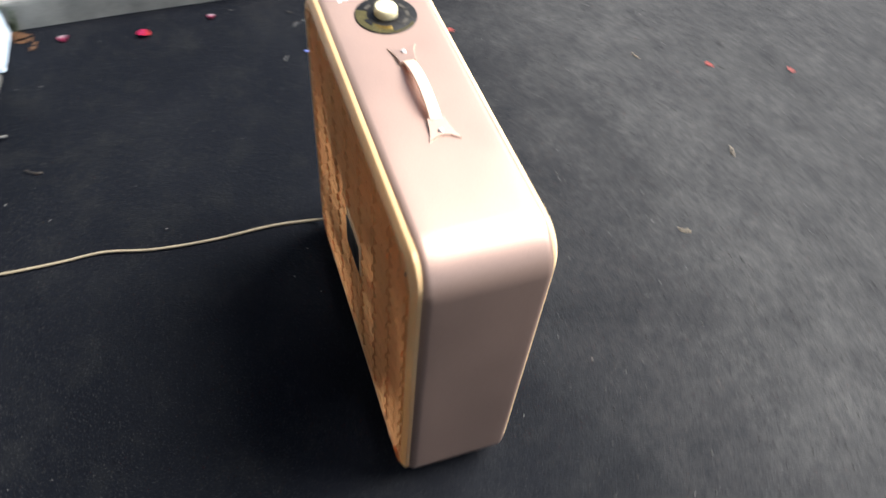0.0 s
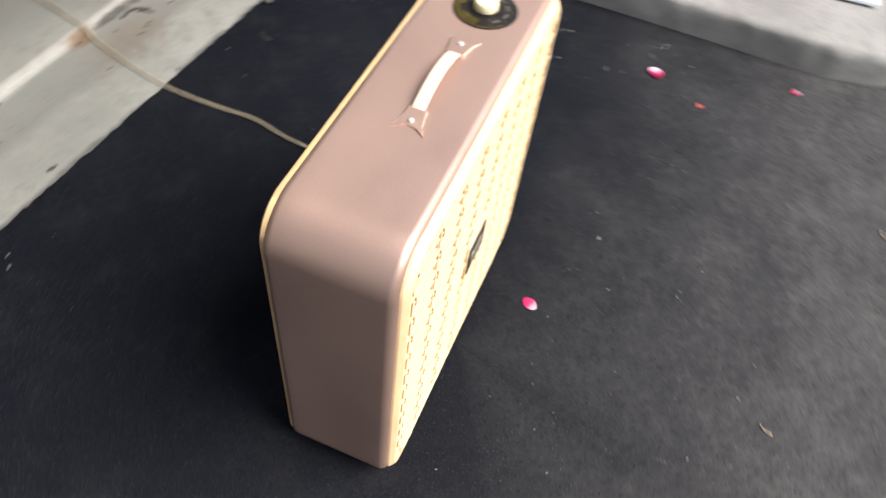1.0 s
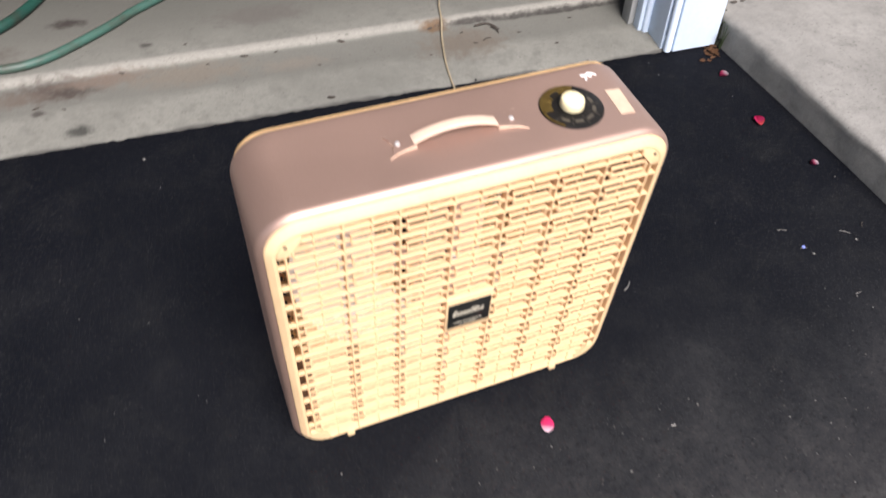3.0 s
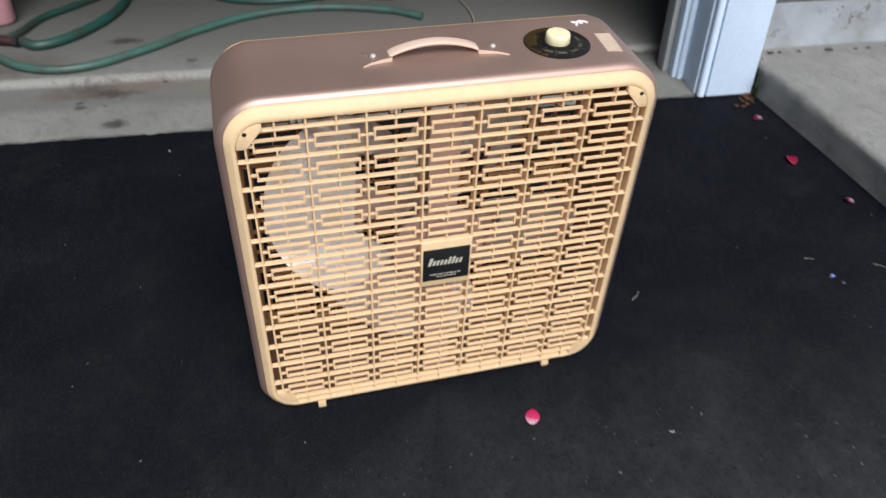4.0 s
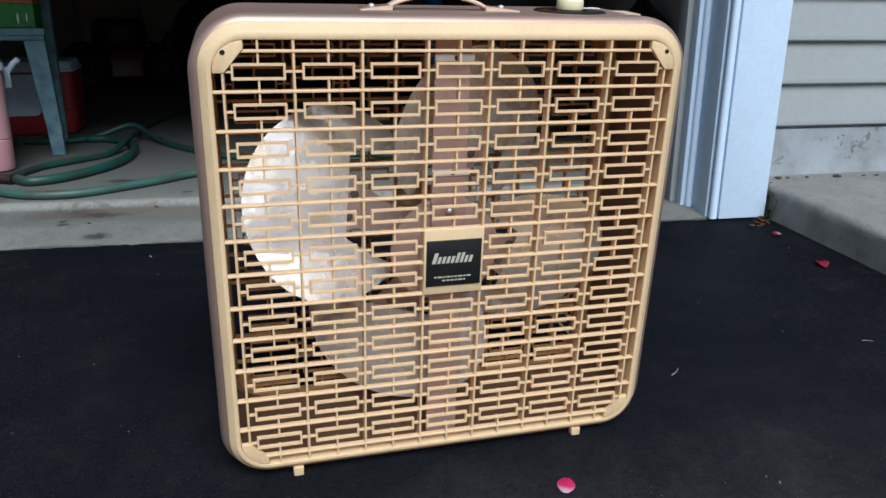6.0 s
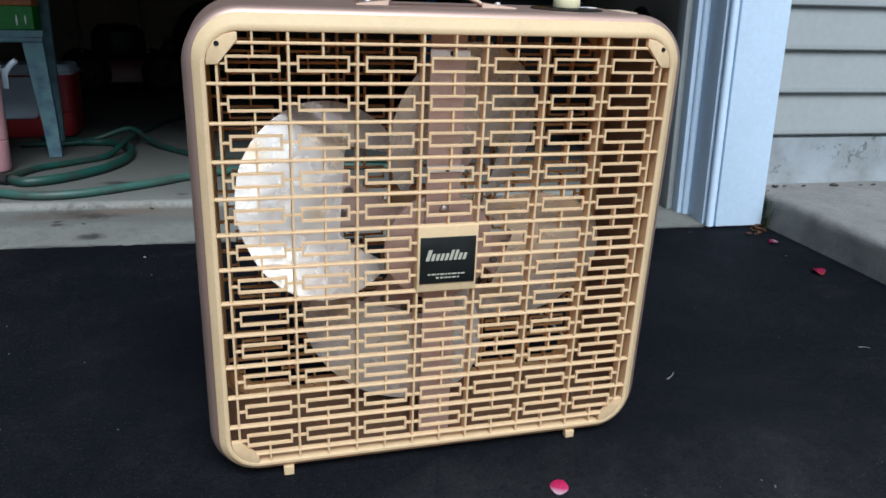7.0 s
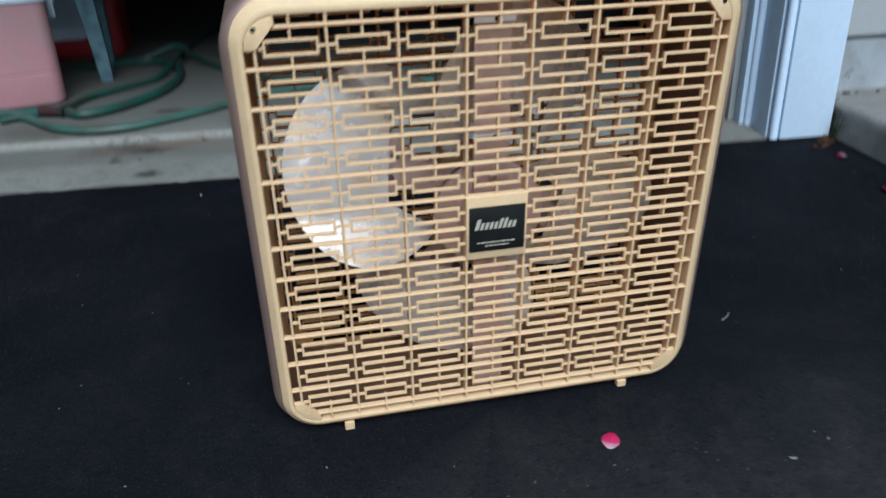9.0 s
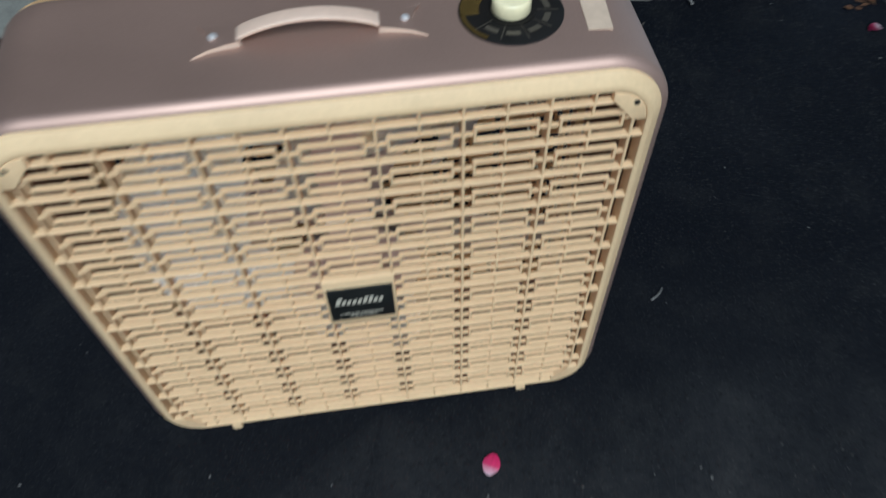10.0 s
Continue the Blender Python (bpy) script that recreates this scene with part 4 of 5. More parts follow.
def chest(name, label, at, w, d, h, lid_h, body_mat, lid_mat, bail, front_panel=None):
    c = thing(name, label, "cooler", at)
    z0 = 0.0
    body = part("body", loft([[(x, y, z) for x, y in rrect(w - i, d - i, 0.035, 7)] for i, z in ((0.016, 0.0), (0.006, 0.004), (0.003, 0.012), (0.002, 0.09), (0.0045, 0.093), (0.002, 0.096), (0.0, h - 0.01), (0.0, h))], True), body_mat, c)
    part("lid", loft([[(x, y, z) for x, y in rrect(w - i, d - i, 0.035, 7)] for i, z in ((-0.003, h + 0.0005), (-0.006, h + 0.003), (-0.005, h + lid_h * 0.22), (0.001, h + lid_h * 0.32), (0.007, h + lid_h * 0.80), (0.010, h + lid_h * 0.92), (0.018, h + lid_h * 0.985), (0.034, h + lid_h))], True), lid_mat, c, "whitish moulded lid")
    if bail:
        arm = part("handle_bracket", box((w + 0.001, -d * 0.2, h - 0.055), (w + 0.020, -d * 0.2 + 0.022, h + 0.005), 0.004), lid_mat, c, "white handle bracket")
        part("handle_arm", tube([(w + 0.014, -d * 0.2 + 0.011, h - 0.01), (w + 0.030, -d * 0.2 + 0.006, h + 0.012), (w + 0.046, -d * 0.2, h + 0.026)], 0.0085, 10, 5), lid_mat, arm)
    if front_panel:
        a, b, z0, z1 = front_panel
        bm = loft([[(a + (b - a) / 2 + x, -d - y, (z0 + z1) / 2 + z) for x, z in rrect((b - a) / 2 - i, (z1 - z0) / 2 - i, 0.02, 6)] for y, i in ((-0.004, 0.0), (0.006, 0.0), (0.009, 0.003))], True)
        part("front_panel", bm, lid_mat, c, "whitish moulded front panel")
    return c


chest("small_cooler", "faded pink picnic cooler with white lid on the slab", on_slab(-1.05, 1.637, 15), 0.17, 0.13, 0.283, 0.080, M_PINK, M_LID, True)
chest("large_cooler", "red picnic cooler with whitish lid, in the shade", on_slab(-1.065, 2.415, 3), 0.25, 0.15, 0.228, 0.040, M_RED, M_LID, False, (-0.21, 0.129, 0.072, 0.222))

BENCH = on_slab(-1.06, 1.83)


def bench():
    s = thing("bench", "worn teal painted wooden bench in the garage", "bench", BENCH)
    part("top", prism([(-0.274, -0.012), (0.274, -0.012), (0.216, 0.2495), (-0.216, 0.2495)], 0.372, 0.392, 0.003), M_TEAL, s)
    part("rail", box((-0.270, -0.009, 0.356), (0.270, 0.010, 0.3715), 0.003), M_TEAL, s)
    for sgn in (-1, 1):
        o = loft([[(sgn * cx + a, b, z) for a, b in ((-wd, -0.011), (wd, -0.011), (wd, 0.011), (-wd, 0.011))] for cx, wd, z in ((0.2660, 0.0185, 0.0), (0.2615, 0.0215, 0.1), (0.2440, 0.0280, 0.32), (0.2410, 0.0290, 0.3555))], True)
        part("leg", o, M_TEAL, s)
        # the back legs run up past the top
        part("back_post", box((sgn * 0.231 - 0.016, 0.2505, 0.0), (sgn * 0.231 + 0.016, 0.272, 0.78), 0.003), M_TEAL, s)


bench()


def carton():
    c = thing("drinks_carton", "green and orange printed drinks carton on the bench", "carton", BENCH @ Matrix.Translation((0, 0.06, 0.3925)))
    part("body", box((-0.205, 0.0, 0.0), (0.238, 0.10, 0.072), 0.002, 1), M_GREENBOX, c, "green printed lower half")
    part("upper_band", box((-0.205, 0.0, 0.0722), (0.238, 0.10, 0.20), 0.002, 1), M_ORANGE, c, "orange printed upper half")
    rng = random.Random(3)
    marks = ((0.035, 0.028, 0.026, 0.030), (0.075, 0.018, 0.022, 0.034), (0.098, 0.036, 0.016, 0.020), (0.128, 0.004, 0.020, 0.022), (0.133, 0.030, 0.013, 0.022), (0.190, 0.008, 0.007, 0.040), (0.215, 0.012, 0.005, 0.036), (-0.05, 0.015, 0.05, 0.035), (0.125, 0.085, 0.010, 0.032), (0.06, 0.09, 0.02, 0.014))
    for x, z, w, h in marks:
        o = [(x + w / 2 * math.cos(a) * rng.uniform(0.6, 1), z + h / 2 + h / 2 * math.sin(a) * rng.uniform(0.6, 1)) for a in (k * math.pi / 5 for k in range(10))]
        part("printed_mark", prism([(p, -q) for p, q in o], 0.0, 0.001), M_WHITE, c, "pale printed mark", smooth=False, at=Matrix.Translation((0, -0.0002, 0)) @ Matrix.Rotation(math.pi / 2, 4, "X") @ Matrix.Diagonal((1, -1, 1, 1)))


carton()


def wheel(parent, at, r, name="wheel"):
    w = part("tyre", lathe([(r - 0.045, -0.03), (r - 0.012, -0.034), (r, -0.02), (r, 0.02), (r - 0.012, 0.034), (r - 0.045, 0.03), (r - 0.05, 0.0), (r - 0.045, -0.03)], 36, "y", cap=False), M_RUBBER, parent, "black rubber tyre", at=at)
    part("rim", lathe([(0.0001, -0.012), (0.03, -0.022), (0.045, -0.012), (r - 0.075, -0.010), (r - 0.05, -0.026), (r - 0.046, -0.026), (r - 0.046, 0.026), (0.0001, 0.02)], 36, "y"), M_DARK, w, "black rim")


def mower():
    m = thing("lawn_mower", "dark red lawn mower with black wheels deep in the garage", "lawn mower", on_slab(-0.90, 4.4, 12))
    part("deck", loft([[(x, y, z) for x, y in rrect(0.26 - i, 0.30 - i, 0.08, 6)] for i, z in ((0.0, 0.07), (0.0, 0.16), (0.02, 0.20), (0.08, 0.225))], True), M_DKRED, m, "dark red enamelled deck")
    part("engine", lathe([(0.15, 0.226), (0.16, 0.25), (0.15, 0.36), (0.11, 0.40), (0.0001, 0.41)], 28), M_DARK, m, "black engine cover")
    for x, y in ((-0.21, -0.34), (0.21, -0.34), (-0.21, 0.34), (0.21, 0.34)):
        wheel(m, Matrix.Translation((x, y, 0.125)), 0.125)
    for x in (-0.2, 0.2):
        part("push_bar", tube([(x, 0.28, 0.19), (x, 0.6, 0.55), (x, 0.95, 0.95)], 0.012, 10, 4), M_CHROME, m)


mower()


def bicycle_wheel_stack():
    t = thing("spare_tyre", "spare black tyre leaning in the dark garage", "tyre", on_slab(-0.30, 4.3, 20))
    r = 0.28
    ob = part("tyre", lathe([(r - 0.09, -0.07), (r - 0.03, -0.085), (r, -0.05), (r, 0.05), (r - 0.03, 0.085), (r - 0.09, 0.07), (r - 0.09, -0.07)], 40, "y", cap=False), M_RUBBER, t, at=Matrix.Translation((0, 0, r)))


bicycle_wheel_stack()


def bin_bag():
    bm = bmesh.new()
    bmesh.ops.create_icosphere(bm, subdivisions=5, radius=1.0)
    for v in bm.verts:
        p = v.co.copy()
        z = p.z
        wide = 1.0 - 0.75 * max(0, z - 0.25) ** 1.3
        crease = 0.16 * noise.noise(p * 2.2) + 0.10 * abs(noise.noise(p * 5.0)) + 0.05 * abs(noise.noise(p * 11.0))
        k = wide * (0.9 + crease)
        v.co = (0.15 * p.x * k, 0.165 * p.y * k, max(0.0, 0.24 + 0.27 * z + 0.03 * crease))
    ob = part("bin_bag", bm, M_BAG, at=on_slab(1.12, 1.57))
    tagged(ob, "shiny black plastic bin bag just inside the garage", "bin bag")


bin_bag()


def storage_tote():
    b = thing("storage_tote", "tall black plastic storage tote beside the blue bin", "tote", on_slab(0.80, 2.02, -3))
    part("body", loft([[(x, y, z) for x, y in rrect(0.205 + e, 0.185 + e, 0.035, 6)] for e, z in ((0.0, 0.0), (0.004, 0.03), (0.014, 0.50), (0.024, 0.505), (0.024, 0.525))], True), M_DARK, b)
    part("lid", loft([[(x, y, z) for x, y in rrect(0.238 - i, 0.218 - i, 0.04, 6)] for i, z in ((0.0, 0.5255), (-0.003, 0.530), (-0.003, 0.545), (0.004, 0.552), (0.03, 0.552), (0.04, 0.560))], True), M_DARK, b)
    for y in (-0.1, 0.0, 0.1):
        part("rib", box((-0.2235, y - 0.012, 0.06), (-0.2085, y + 0.012, 0.46), 0.003, 1), M_DARK, b)


storage_tote()


def tall_items():
    b = thing("storage_bin", "tall blue plastic bin at the dim end of the garage", "bin", on_slab(0.78, 2.82))
    part("body", loft([[(x, y, z) for x, y in rrect(a, a * 0.9, 0.04, 6)] for a, z in ((0.108, 0.0), (0.122, 0.55), (0.128, 0.56), (0.128, 0.58))], True), M_BLUE, b)
    part("lid", loft([[(x, y, z) for x, y in rrect(a, a * 0.9, 0.05, 6)] for a, z in ((0.131, 0.581), (0.131, 0.60), (0.11, 0.63))], True), M_BLUE, b)
    c = thing("cardboard_box", "closed brown cardboard box in the dim garage", "box", on_slab(0.0, 5.2, -8))
    part("body", box((-0.25, -0.2, 0.0), (0.25, 0.2, 0.34), 0.003, 1), M_CARD, c)
    part("tape", box((-0.25, -0.03, 0.3402), (0.25, 0.03, 0.3408)), M_LABEL, c, smooth=False)
    r = thing("gas_can", "red fuel can on the dim garage floor", "fuel can", on_slab(-0.55, 4.9, 15))
    part("body", loft([[(x, y, z) for x, y in rrect(0.14 - i, 0.09 - i, 0.03, 6)] for i, z in ((0.006, 0.0), (0.0, 0.01), (0.0, 0.27), (0.02, 0.30), (0.06, 0.32))], True), M_DKRED, r)
    part("spout", tube([(0.06, 0, 0.315), (0.09, 0, 0.37), (0.15, 0, 0.42)], 0.014, 10, 4), M_DARK, r)


tall_items()


def sprinkler():
    t = thing("lawn_sprinkler", "grey metal lawn sprinkler on a stake, dim in the garage", "sprinkler", on_slab(-0.66, 4.85))
    m = worn("dull_grey_metal", (0.36, 0.36, 0.35), 0.4, metal=0.6, vary=0.2, scale=20)
    part("base", lathe([(0.0001, 0.0), (0.09, 0.0), (0.085, 0.012), (0.03, 0.02), (0.0001, 0.02)], 20), m, t)
    part("stake", tube([(0, 0, 0.0205), (0.004, 0, 0.12), (0.0, 0, 0.24)], 0.016, 10, 4), m, t)
    part("arm", tube([(-0.07, 0.0, 0.24), (-0.02, 0, 0.275), (0.03, 0, 0.27), (0.08, 0.0, 0.31)], 0.018, 10, 5), m, t)


sprinkler()


# ---- litter on the driveway ----
def petal(size, at, fold=0.35, material=None, label="fresh pink flower petal lying on the asphalt"):
    bm = bmesh.new()
    n, w = 10, 7
    rows = []
    for i in range(n + 1):
        f = i / n
        half = 0.40 * math.sin(math.pi * (0.06 + 0.90 * f)) ** 0.75
        row = []
        for j in range(w):
            c = j / (w - 1) * 2 - 1
            row.append(bm.verts.new(((f - 0.5) * size, c * half * size, size * (fold * 0.5 * c * c * half + 0.16 * (f - 0.45) ** 2 + 0.03))))
        rows.append(row)
    for a, b in zip(rows, rows[1:]):
        for j in range(w - 1):
            bm.faces.new((a[j], a[j + 1], b[j + 1], b[j]))
    low = min(v.co.z for v in bm.verts)
    for v in bm.verts:
        v.co.z -= low
    bmesh.ops.solidify(bm, geom=bm.faces[:], thickness=0.0006)
    ob = part("petal", bm, material or M_PETAL, at=SLOPE @ at)
    return tagged(ob, label, "petal", "petals on the driveway")


petal(0.029, pose(0.131, -0.095, 0.0008, 0, 0, 62))
petal(0.032, pose(0.983, 0.457, 0.0004, 0, 0, 75), 1.3, M_CRIMSON, "crimson curled flower petal lying on the asphalt")
petal(0.040, pose(0.893, -0.166, 0.0004, 0, 0, 205), 0.7)
petal(0.022, pose(1.018, 0.289, 0.0004, 0, 0, 170), 0.9, M_WILTED, "small wilted dark pink petal on the asphalt")
petal(0.028, pose(1.008, 0.640, 0.0004, 0, 0, 190), 1.0, M_WILTED, "wilted maroon petal with a pale tip")
petal(0.022, pose(0.990, -0.494, 0.0004, 0, 0, 140), 0.7)
for px, py, rz in ((0.827, -0.287, 150), (0.537, -0.890, 30), (0.464, -1.092, 140), (0.524, 1.062, 20)):
    petal(0.017, pose(px, py, 0.0006 if py < 1 else 0.0075, 0, 0, rz), 0.5, M_REDBIT, "small dried reddish petal fragment")


def twig(points, r, at, material, label, cat="twig"):
    ob = part("twig", tube([(x, y, r * 0.95 + z) for x, y, z in points], lambda f: r * (1 - 0.5 * f), 6, 4), material, at=SLOPE @ at)
    return tagged(ob, label, cat, "twigs and straws")


twig([(-0.018, 0, 0), (0, 0.003, 0.001), (0.019, -0.002, 0)], 0.0022, pose(0.570, 0.712, 0.0004, 0, 0, 66), M_TWIG, "short dark twig on the asphalt")
twig([(-0.014, 0, 0), (0, 0.003, 0.002), (0.014, 0.006, 0)], 0.0022, pose(0.242, -0.776, 0.0004, 0, 0, -35), M_STRAW, "bent pale straw on the asphalt")
twig([(-0.010, 0, 0), (0, 0.004, 0.001), (0.012, 0.0, 0)], 0.0018, pose(0.614, -0.718, 0.0004, 0, 0, 10), M_STRAW, "bent pale straw on the asphalt")
twig([(-0.014, 0, 0), (0, 0.003, 0.001), (0.014, -0.003, 0)], 0.0016, pose(0.607, -0.972, 0.0004, 0, 0, -40), M_TWIG, "short dark twig on the asphalt")
twig([(-0.014, 0.004, 0), (0, 0.0, 0.001), (0.014, 0.001, 0)], 0.0014, pose(0.418, 0.120, 0.0004, 0, 0, 45), M_CHIP, "short pale straw on the asphalt")
twig([(-0.03, 0.0, 0), (0, 0.010, 0.002), (0.02, 0.004, 0.001), (0.036, -0.012, 0)], 0.0032, pose(0.492, 1.016, 0.0075, 0, 0, -20), M_TWIG, "dark curled twig on the concrete")
twig([(-0.016, 0.0, 0), (0, 0.003, 0.002), (0.018, 0.0, 0)], 0.0028, pose(0.510, 0.995, 0.0075, 0, 0, -75), M_TWIG, "dark curled twig on the concrete")
twig([(-0.012, 0.0, 0), (0, 0.003, 0.001), (0.012, 0.0, 0)], 0.0018, pose(0.475, 0.962, 0.0075, 0, 0, 10), M_TWIG, "short dark twig on the concrete")
twig([(-0.020, 0.0, 0), (0, 0.003, 0.0), (0.020, 0.0, 0)], 0.0030, pose(0.690, 0.782, 0.0045, 0, 0, 80), M_CHIP, "pale straw at the edge of the slab")
twig([(-0.020, 0.0, 0), (0, 0.003, 0.0), (0.016, -0.003, 0)], 0.0008, pose(1.003, -0.160, 0.0004, 0, 0, 150), M_CHIP, "thin pale straw on the asphalt")
twig([(-0.009, 0.0, 0), (0, 0.002, 0.0), (0.008, 0.001, 0)], 0.0009, pose(0.957, -0.145, 0.0004, 0, 0, 20), M_CHIP, "short pale straw on the asphalt")
twig([(-0.007, 0.0, 0), (0, 0.002, 0.0), (0.007, 0.003, 0)], 0.0011, pose(0.855, -0.053, 0.0004, 0, 0, -15), M_CHIP, "short pale straw on the asphalt")
twig([(-0.008, 0.0, 0), (0, 0.003, 0.002), (0.008, 0.0, 0)], 0.0010, pose(0.994, 0.096, 0.0004, 0, 0, 40), M_TWIG, "short dark twig on the asphalt")
twig([(-0.012, 0.0, 0), (0, 0.002, 0.0), (0.012, 0.0, 0)], 0.0010, pose(0.940, 0.090, 0.0004, 0, 0, -40), M_CHIP, "short pale straw on the asphalt")
twig([(-0.008, 0.0, 0), (0, 0.002, 0.0), (0.008, 0.0, 0)], 0.0010, pose(0.825, 0.083, 0.0004, 0, 0, -10), M_CHIP, "short pale straw on the asphalt")
twig([(-0.010, 0.0, 0), (0, 0.002, 0.0), (0.010, 0.0, 0)], 0.0010, pose(0.811, 0.140, 0.0004, 0, 0, -20), M_CHIP, "short pale straw on the asphalt")
twig([(-0.012, 0.0, 0), (0, 0.004, 0.0), (0.012, 0.002, 0)], 0.0020, pose(0.065, -0.544, 0.0004, 0, 0, 60), M_STRAW, "short pale straw on the asphalt")


def dead_leaves():
    rng = random.Random(12)
    for k in range(22):
        bm = bmesh.new()
        n = 8
        s = rng.uniform(0.006, 0.014)
        o = [(s * math.cos(a) * rng.uniform(0.6, 1.1), s * 0.6 * math.sin(a) * rng.uniform(0.6, 1.1)) for a in (2 * math.pi * i / n for i in range(n))]
        c = bm.verts.new((0, 0, s * 0.25))
        ring_ = [bm.verts.new((x, y, rng.uniform(0.0, 0.35) * s + 0.001)) for x, y in o]
        for i in range(n):
            bm.faces.new((c, ring_[i], ring_[(i + 1) % n]))
        bmesh.ops.solidify(bm, geom=bm.faces[:], thickness=0.0006)
        low = min(v.co.z for v in bm.verts)
        for v in bm.verts:
            v.co.z -= low
        u, v = (rng.uniform(1.02, 1.058), rng.uniform(-0.045, -0.022)) if k < 16 else (rng.uniform(0.985, 1.05), rng.uniform(-0.075, -0.05))
        p = g_point(u, v)
        ob = part("dead_leaf", bm, M_LEAF, at=SLOPE @ pose(p.x, p.y, rng.uniform(0.0, 0.006) if k < 16 else 0.0005, rng.uniform(-15, 15), rng.uniform(-15, 15), rng.uniform(0, 360)))
        tagged(ob, "curled brown dead leaf heaped against the door frame", "dead leaf", "dead leaves by the door frame")


dead_leaves()


def grit():
    """Pale crumbs scattered over the asphalt."""
    rng = random.Random(21)
    bm = bmesh.new()
    spots = [(0.268, -0.347), (0.338, -0.172), (0.951, 0.066), (0.836, 0.064), (0.342, -0.173), (0.848, -0.056), (0.859, -0.09), (-0.432, 0.794), (-0.181, 0.799), (-0.20, 0.78), (0.963, -0.242)]
    spots += [(rng.uniform(-0.9, 1.04), rng.uniform(-1.3, 0.78)) for _ in range(110)]
    for i, (x, y) in enumerate(spots):
        if abs(x) < 0.30 and -0.02 < y < 0.19:
            continue
        s = rng.uniform(0.0016, 0.0032) if i < 11 else rng.uniform(0.0005, 0.0017)
        m = pose(x, y, s * 0.25, rng.uniform(-20, 20), rng.uniform(-20, 20), rng.uniform(0, 360)) @ Matrix.Diagonal((s * rng.uniform(0.8, 1.9), s, s * 0.5, 1))
        pts = [m @ Vector(p) for p in ((1, 0, 0), (0, 1, 0), (-1, 0, 0), (0, -1, 0), (0, 0, 1), (0, 0, -1))]
        v = [bm.verts.new(p) for p in pts]
        for a, b in ((0, 1), (1, 2), (2, 3), (3, 0)):
            bm.faces.new((v[a], v[b], v[4]))
            bm.faces.new((v[b], v[a], v[5]))
    ob = part("grit", bm, M_CHIP, smooth=False, at=SLOPE)
    tagged(ob, "pale crumbs of grit scattered on the asphalt", "grit", kind="stuff")


grit()


def slab_crumbs():
    """Dark crumbs and bits of bark left on the slab and against its lip."""
    rng = random.Random(31)
    spots = [(-0.461, 0.232, 0.008), (0.087, 0.233, 0.011), (-0.163, 0.230, 0.010), (-0.083, 0.229, 0.005), (-0.254, 0.218, 0.005), (0.014, 0.148, 0.005),
             (0.016, 0.017, 0.010), (-0.655, 0.143, 0.008), (-0.594, 0.126, 0.006), (0.407, 0.195, 0.006), (0.33, 0.232, 0.008), (0.43, 0.142, 0.006), (0.56, 0.16, 0.006), (0.64, 0.09, 0.007), (0.72, 0.19, 0.006), (-0.30, 0.30, 0.006), (0.30, 0.12, 0.005)]
    for u, v, size in spots:
        bm = bmesh.new()
        bmesh.ops.create_icosphere(bm, subdivisions=2, radius=1.0)
        for w in bm.verts:
            k = 0.75 + 0.6 * noise.noise(w.co * 1.7 + Vector((u * 40, v * 40, 0)))
            w.co = (w.co.x * k * size * 1.25, w.co.y * k * size * 0.5, (w.co.z + 0.3) * k * size * 0.28)
        p = g_point(u, v)
        ob = part("bark_crumb", bm, M_TWIG, at=SLOPE @ pose(p.x, p.y, slab_z(p.x, p.y) + 0.0003, 0, 0, rng.uniform(-40, 30)))
        tagged(ob, "dark crumb of bark lying on the concrete", "debris", "bark crumbs on the slab")


slab_crumbs()


def blue_scrap():
    bm = prism([(-0.004, -0.0025), (0.001, -0.0035), (0.0045, -0.001), (0.003, 0.003), (-0.003, 0.0028)], 0.0, 0.0022, 0.0005)
    m = worn("pale_blue_plastic", (0.22, 0.28, 0.75), 0.3, vary=0.1, scale=80)
    ob = part("plastic_scrap", bm, m, at=SLOPE @ pose(0.826, 0.086, 0.0004, 0, 6, 30))
    tagged(ob, "tiny shiny blue plastic scrap on the asphalt", "debris")


blue_scrap()


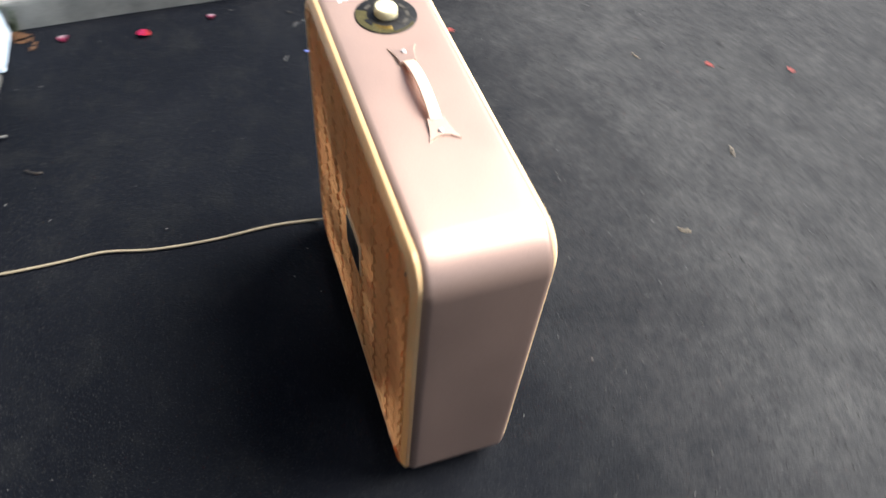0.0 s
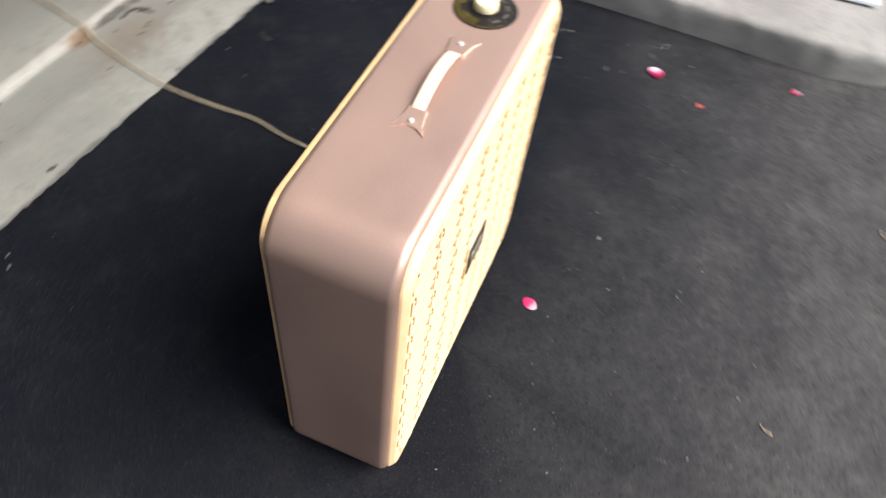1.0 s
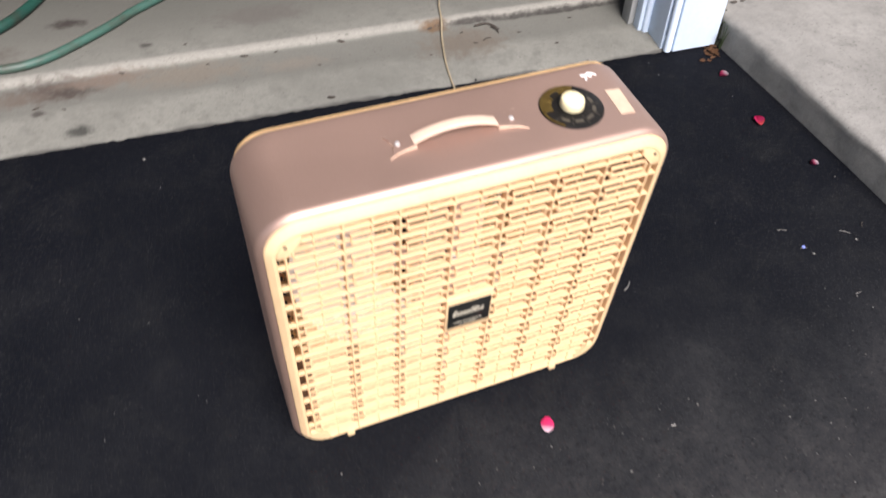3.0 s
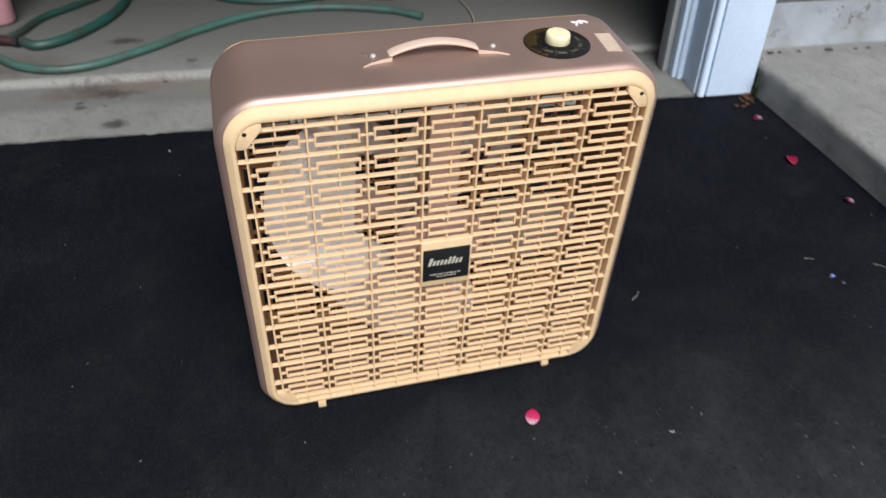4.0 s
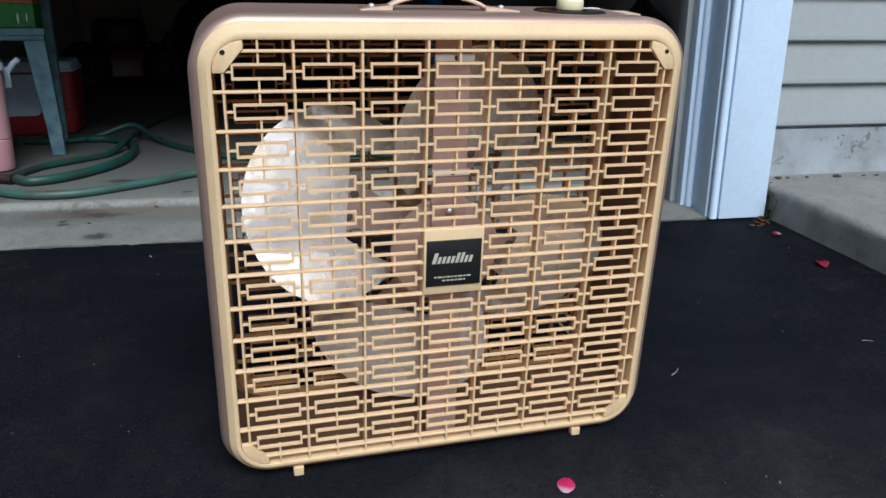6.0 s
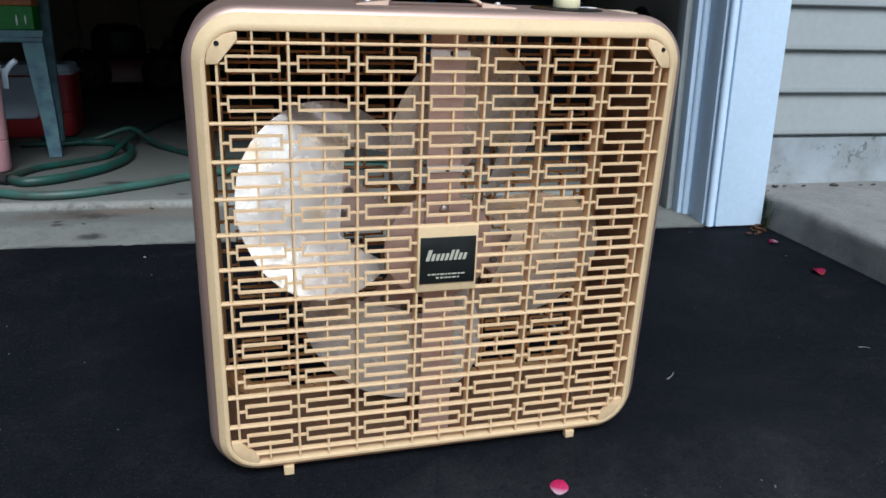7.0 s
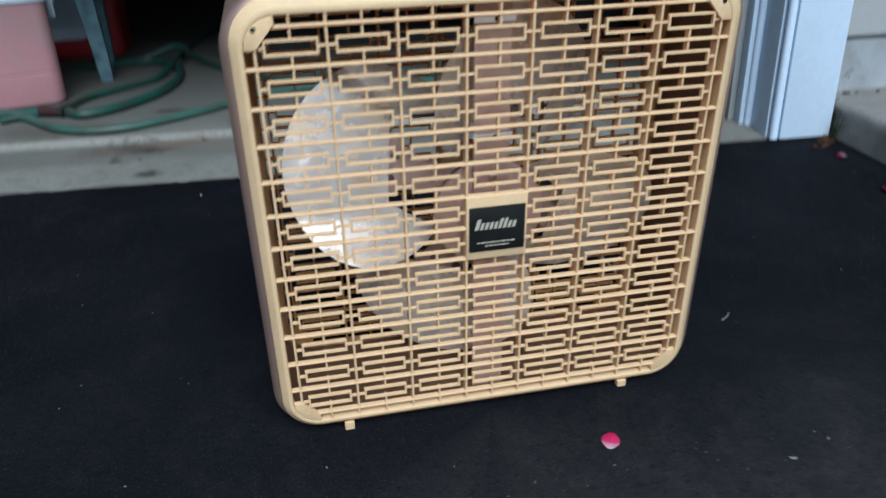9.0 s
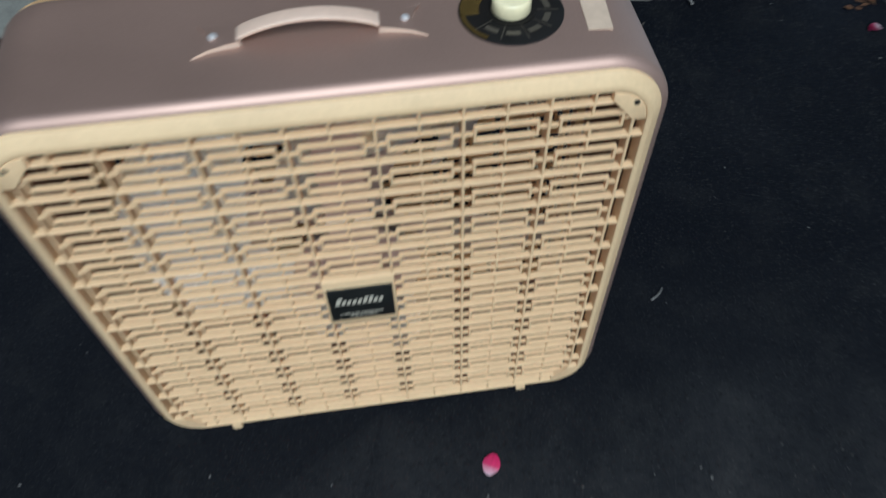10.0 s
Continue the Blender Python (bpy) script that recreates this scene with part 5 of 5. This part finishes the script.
def joint_debris():
    """Dark bits in the joint between the landing and the house, and lumps that darken the gap beside the door frame."""
    rng = random.Random(41)
    for x, y, size in ((1.292, 0.792, 0.012), (1.122, 0.808, 0.010), (1.150, 0.806, 0.006), (1.205, 0.802, 0.007), (1.37, 0.785, 0.007), (1.41, 0.782, 0.009), (1.47, 0.778, 0.008), (1.56, 0.772, 0.008)):
        bm = bmesh.new()
        bmesh.ops.create_icosphere(bm, subdivisions=2, radius=1.0)
        for w in bm.verts:
            k = 0.75 + 0.6 * noise.noise(w.co * 1.7 + Vector((x * 40, y * 40, 0)))
            w.co = (w.co.x * k * size * 1.3, w.co.y * k * size * 0.5, (w.co.z + 0.3) * k * size * 0.4)
        ob = part("bark_crumb", bm, M_TWIG, at=SLOPE @ pose(x, y, 0.0893, 0, 0, rng.uniform(-15, 10)))
        tagged(ob, "dark crumb of bark lying in the joint by the wall", "debris", "bark crumbs on the slab")
    # dark lumps added so that the gap beside the door frame reads dark
    moss = worn("dark_gap_fill", (0.018, 0.024, 0.012), 0.9, vary=0.5, scale=90)
    for x, y, w, h in ((1.071, 0.772, 0.010, 0.072), (1.080, 0.786, 0.012, 0.092), (1.063, 0.752, 0.009, 0.030)):
        bm = bmesh.new()
        bmesh.ops.create_icosphere(bm, subdivisions=3, radius=1.0)
        for v in bm.verts:
            k = 0.8 + 0.7 * noise.noise(v.co * 2.6 + Vector((x * 90, 0, 0)))
            v.co = (v.co.x * k * w, v.co.y * k * w, max(0.0, (v.co.z + 0.9) * k * h * 0.5))
        ob = part("gap_lump", bm, moss, at=SLOPE @ pose(x, y, 0.0))
        tagged(ob, "dark lump of dirt added to darken the gap beside the door frame", "moss", "moss by the door frame")


joint_debris()


def crumbs():
    """Loose bits of aggregate on the outer, paler part of the driveway."""
    m = mat("loose_aggregate", (0.05, 0.05, 0.05), 0.85, spec=0.2)
    geo = m.node_tree.nodes.new("ShaderNodeNewGeometry")
    wire(m, ramp(m, geo.outputs["Random Per Island"], [(0.0, (0.012, 0.012, 0.013)), (0.55, (0.028, 0.028, 0.027)), (0.85, (0.06, 0.059, 0.055)), (1.0, (0.14, 0.135, 0.125))]), bsdf(m).inputs["Base Color"])
    rng = random.Random(77)
    verts, faces = [], []
    for _ in range(5200):
        x, y = rng.uniform(-0.95, 1.08), -0.12 - 1.15 * rng.random() ** 1.1
        if noise.noise(Vector((x * 4, y * 4, 8))) < rng.uniform(-0.6, 0.25):
            continue
        s = 0.0007 + 0.0019 * rng.random() ** 3
        t = pose(x, y, s * 0.2, rng.uniform(-25, 25), rng.uniform(-25, 25), rng.uniform(0, 360)) @ Matrix.Diagonal((s * rng.uniform(0.8, 1.6), s, s * 0.7, 1))
        n = len(verts)
        verts += [tuple(t @ Vector(p)) for p in ((1, 0.1, 0), (0.1, 1, 0), (-1, -0.2, 0), (0, -1, 0), (0.2, 0.1, 1))]
        faces += [(n, n + 1, n + 4), (n + 1, n + 2, n + 4), (n + 2, n + 3, n + 4), (n + 3, n, n + 4), (n + 3, n + 2, n + 1, n)]
    me = bpy.data.meshes.new("crumbs")
    me.from_pydata(verts, [], faces)
    me.materials.append(m)
    ob = new("crumbs", me)
    ob.matrix_basis = SLOPE
    tagged(ob, "loose grey and black aggregate crumbs on the asphalt", "aggregate", kind="stuff")


crumbs()


def landing_board():
    """White board near the landing's edge, on low dark strips for its shaded gap."""
    b = thing("board", "flat white painted board lying on the concrete landing, over dark gap strips", "board", SLOPE @ Matrix.Translation((1.238, -0.066, 0.0892)) @ Matrix.Rotation(radians(6.3), 4, "Z"))
    # added dark strips draw the shaded gap under the board
    for x in (0.004, 0.155, 0.306):
        part("gap_strip", box((x, -0.555, 0.0), (x + 0.05, -0.004, 0.0035), 0.0005, 1), M_DARK, b, "dark strip added for the shaded gap under the board")
    part("deck", box((0.0, -0.56, 0.0037), (0.36, 0.0, 0.0150), 0.0015, 2), M_BOARD, b)


landing_board()


def weed():
    """A small weed in the crack between door frame and landing."""
    m = worn("weed_green", (0.035, 0.055, 0.02), 0.6, vary=0.4, scale=80)
    plant = thing("weed", "small green weed in the crack by the door frame", "plant", GM @ Matrix.Translation((1.068, -0.030, 0.0)))
    rng = random.Random(5)
    for k in range(9):
        a = rng.uniform(0, 6.28)
        h = rng.uniform(0.030, 0.075)
        lean = rng.uniform(0.004, 0.014)
        pts = [(0.002 * math.cos(a), 0.002 * math.sin(a), 0.0), (lean * 0.4 * math.cos(a), lean * 0.4 * math.sin(a), h * 0.6), (lean * math.cos(a), lean * math.sin(a), h)]
        stem = part("stem", tube(pts, lambda f: 0.0011 * (1 - 0.5 * f), 5, 4), m, plant)
        bm = bmesh.new()
        q = Vector(pts[2])
        d = Vector((math.cos(a), math.sin(a), 0.3)).normalized()
        side = d.cross(Vector((0, 0, 1))).normalized()
        rim = [q, q + d * 0.004 + side * 0.0028, q + d * 0.009, q + d * 0.004 - side * 0.0028]
        bm.faces.new([bm.verts.new(p) for p in rim])
        bmesh.ops.solidify(bm, geom=bm.faces[:], thickness=0.0004)
        part("leaf", bm, m, stem)


weed()
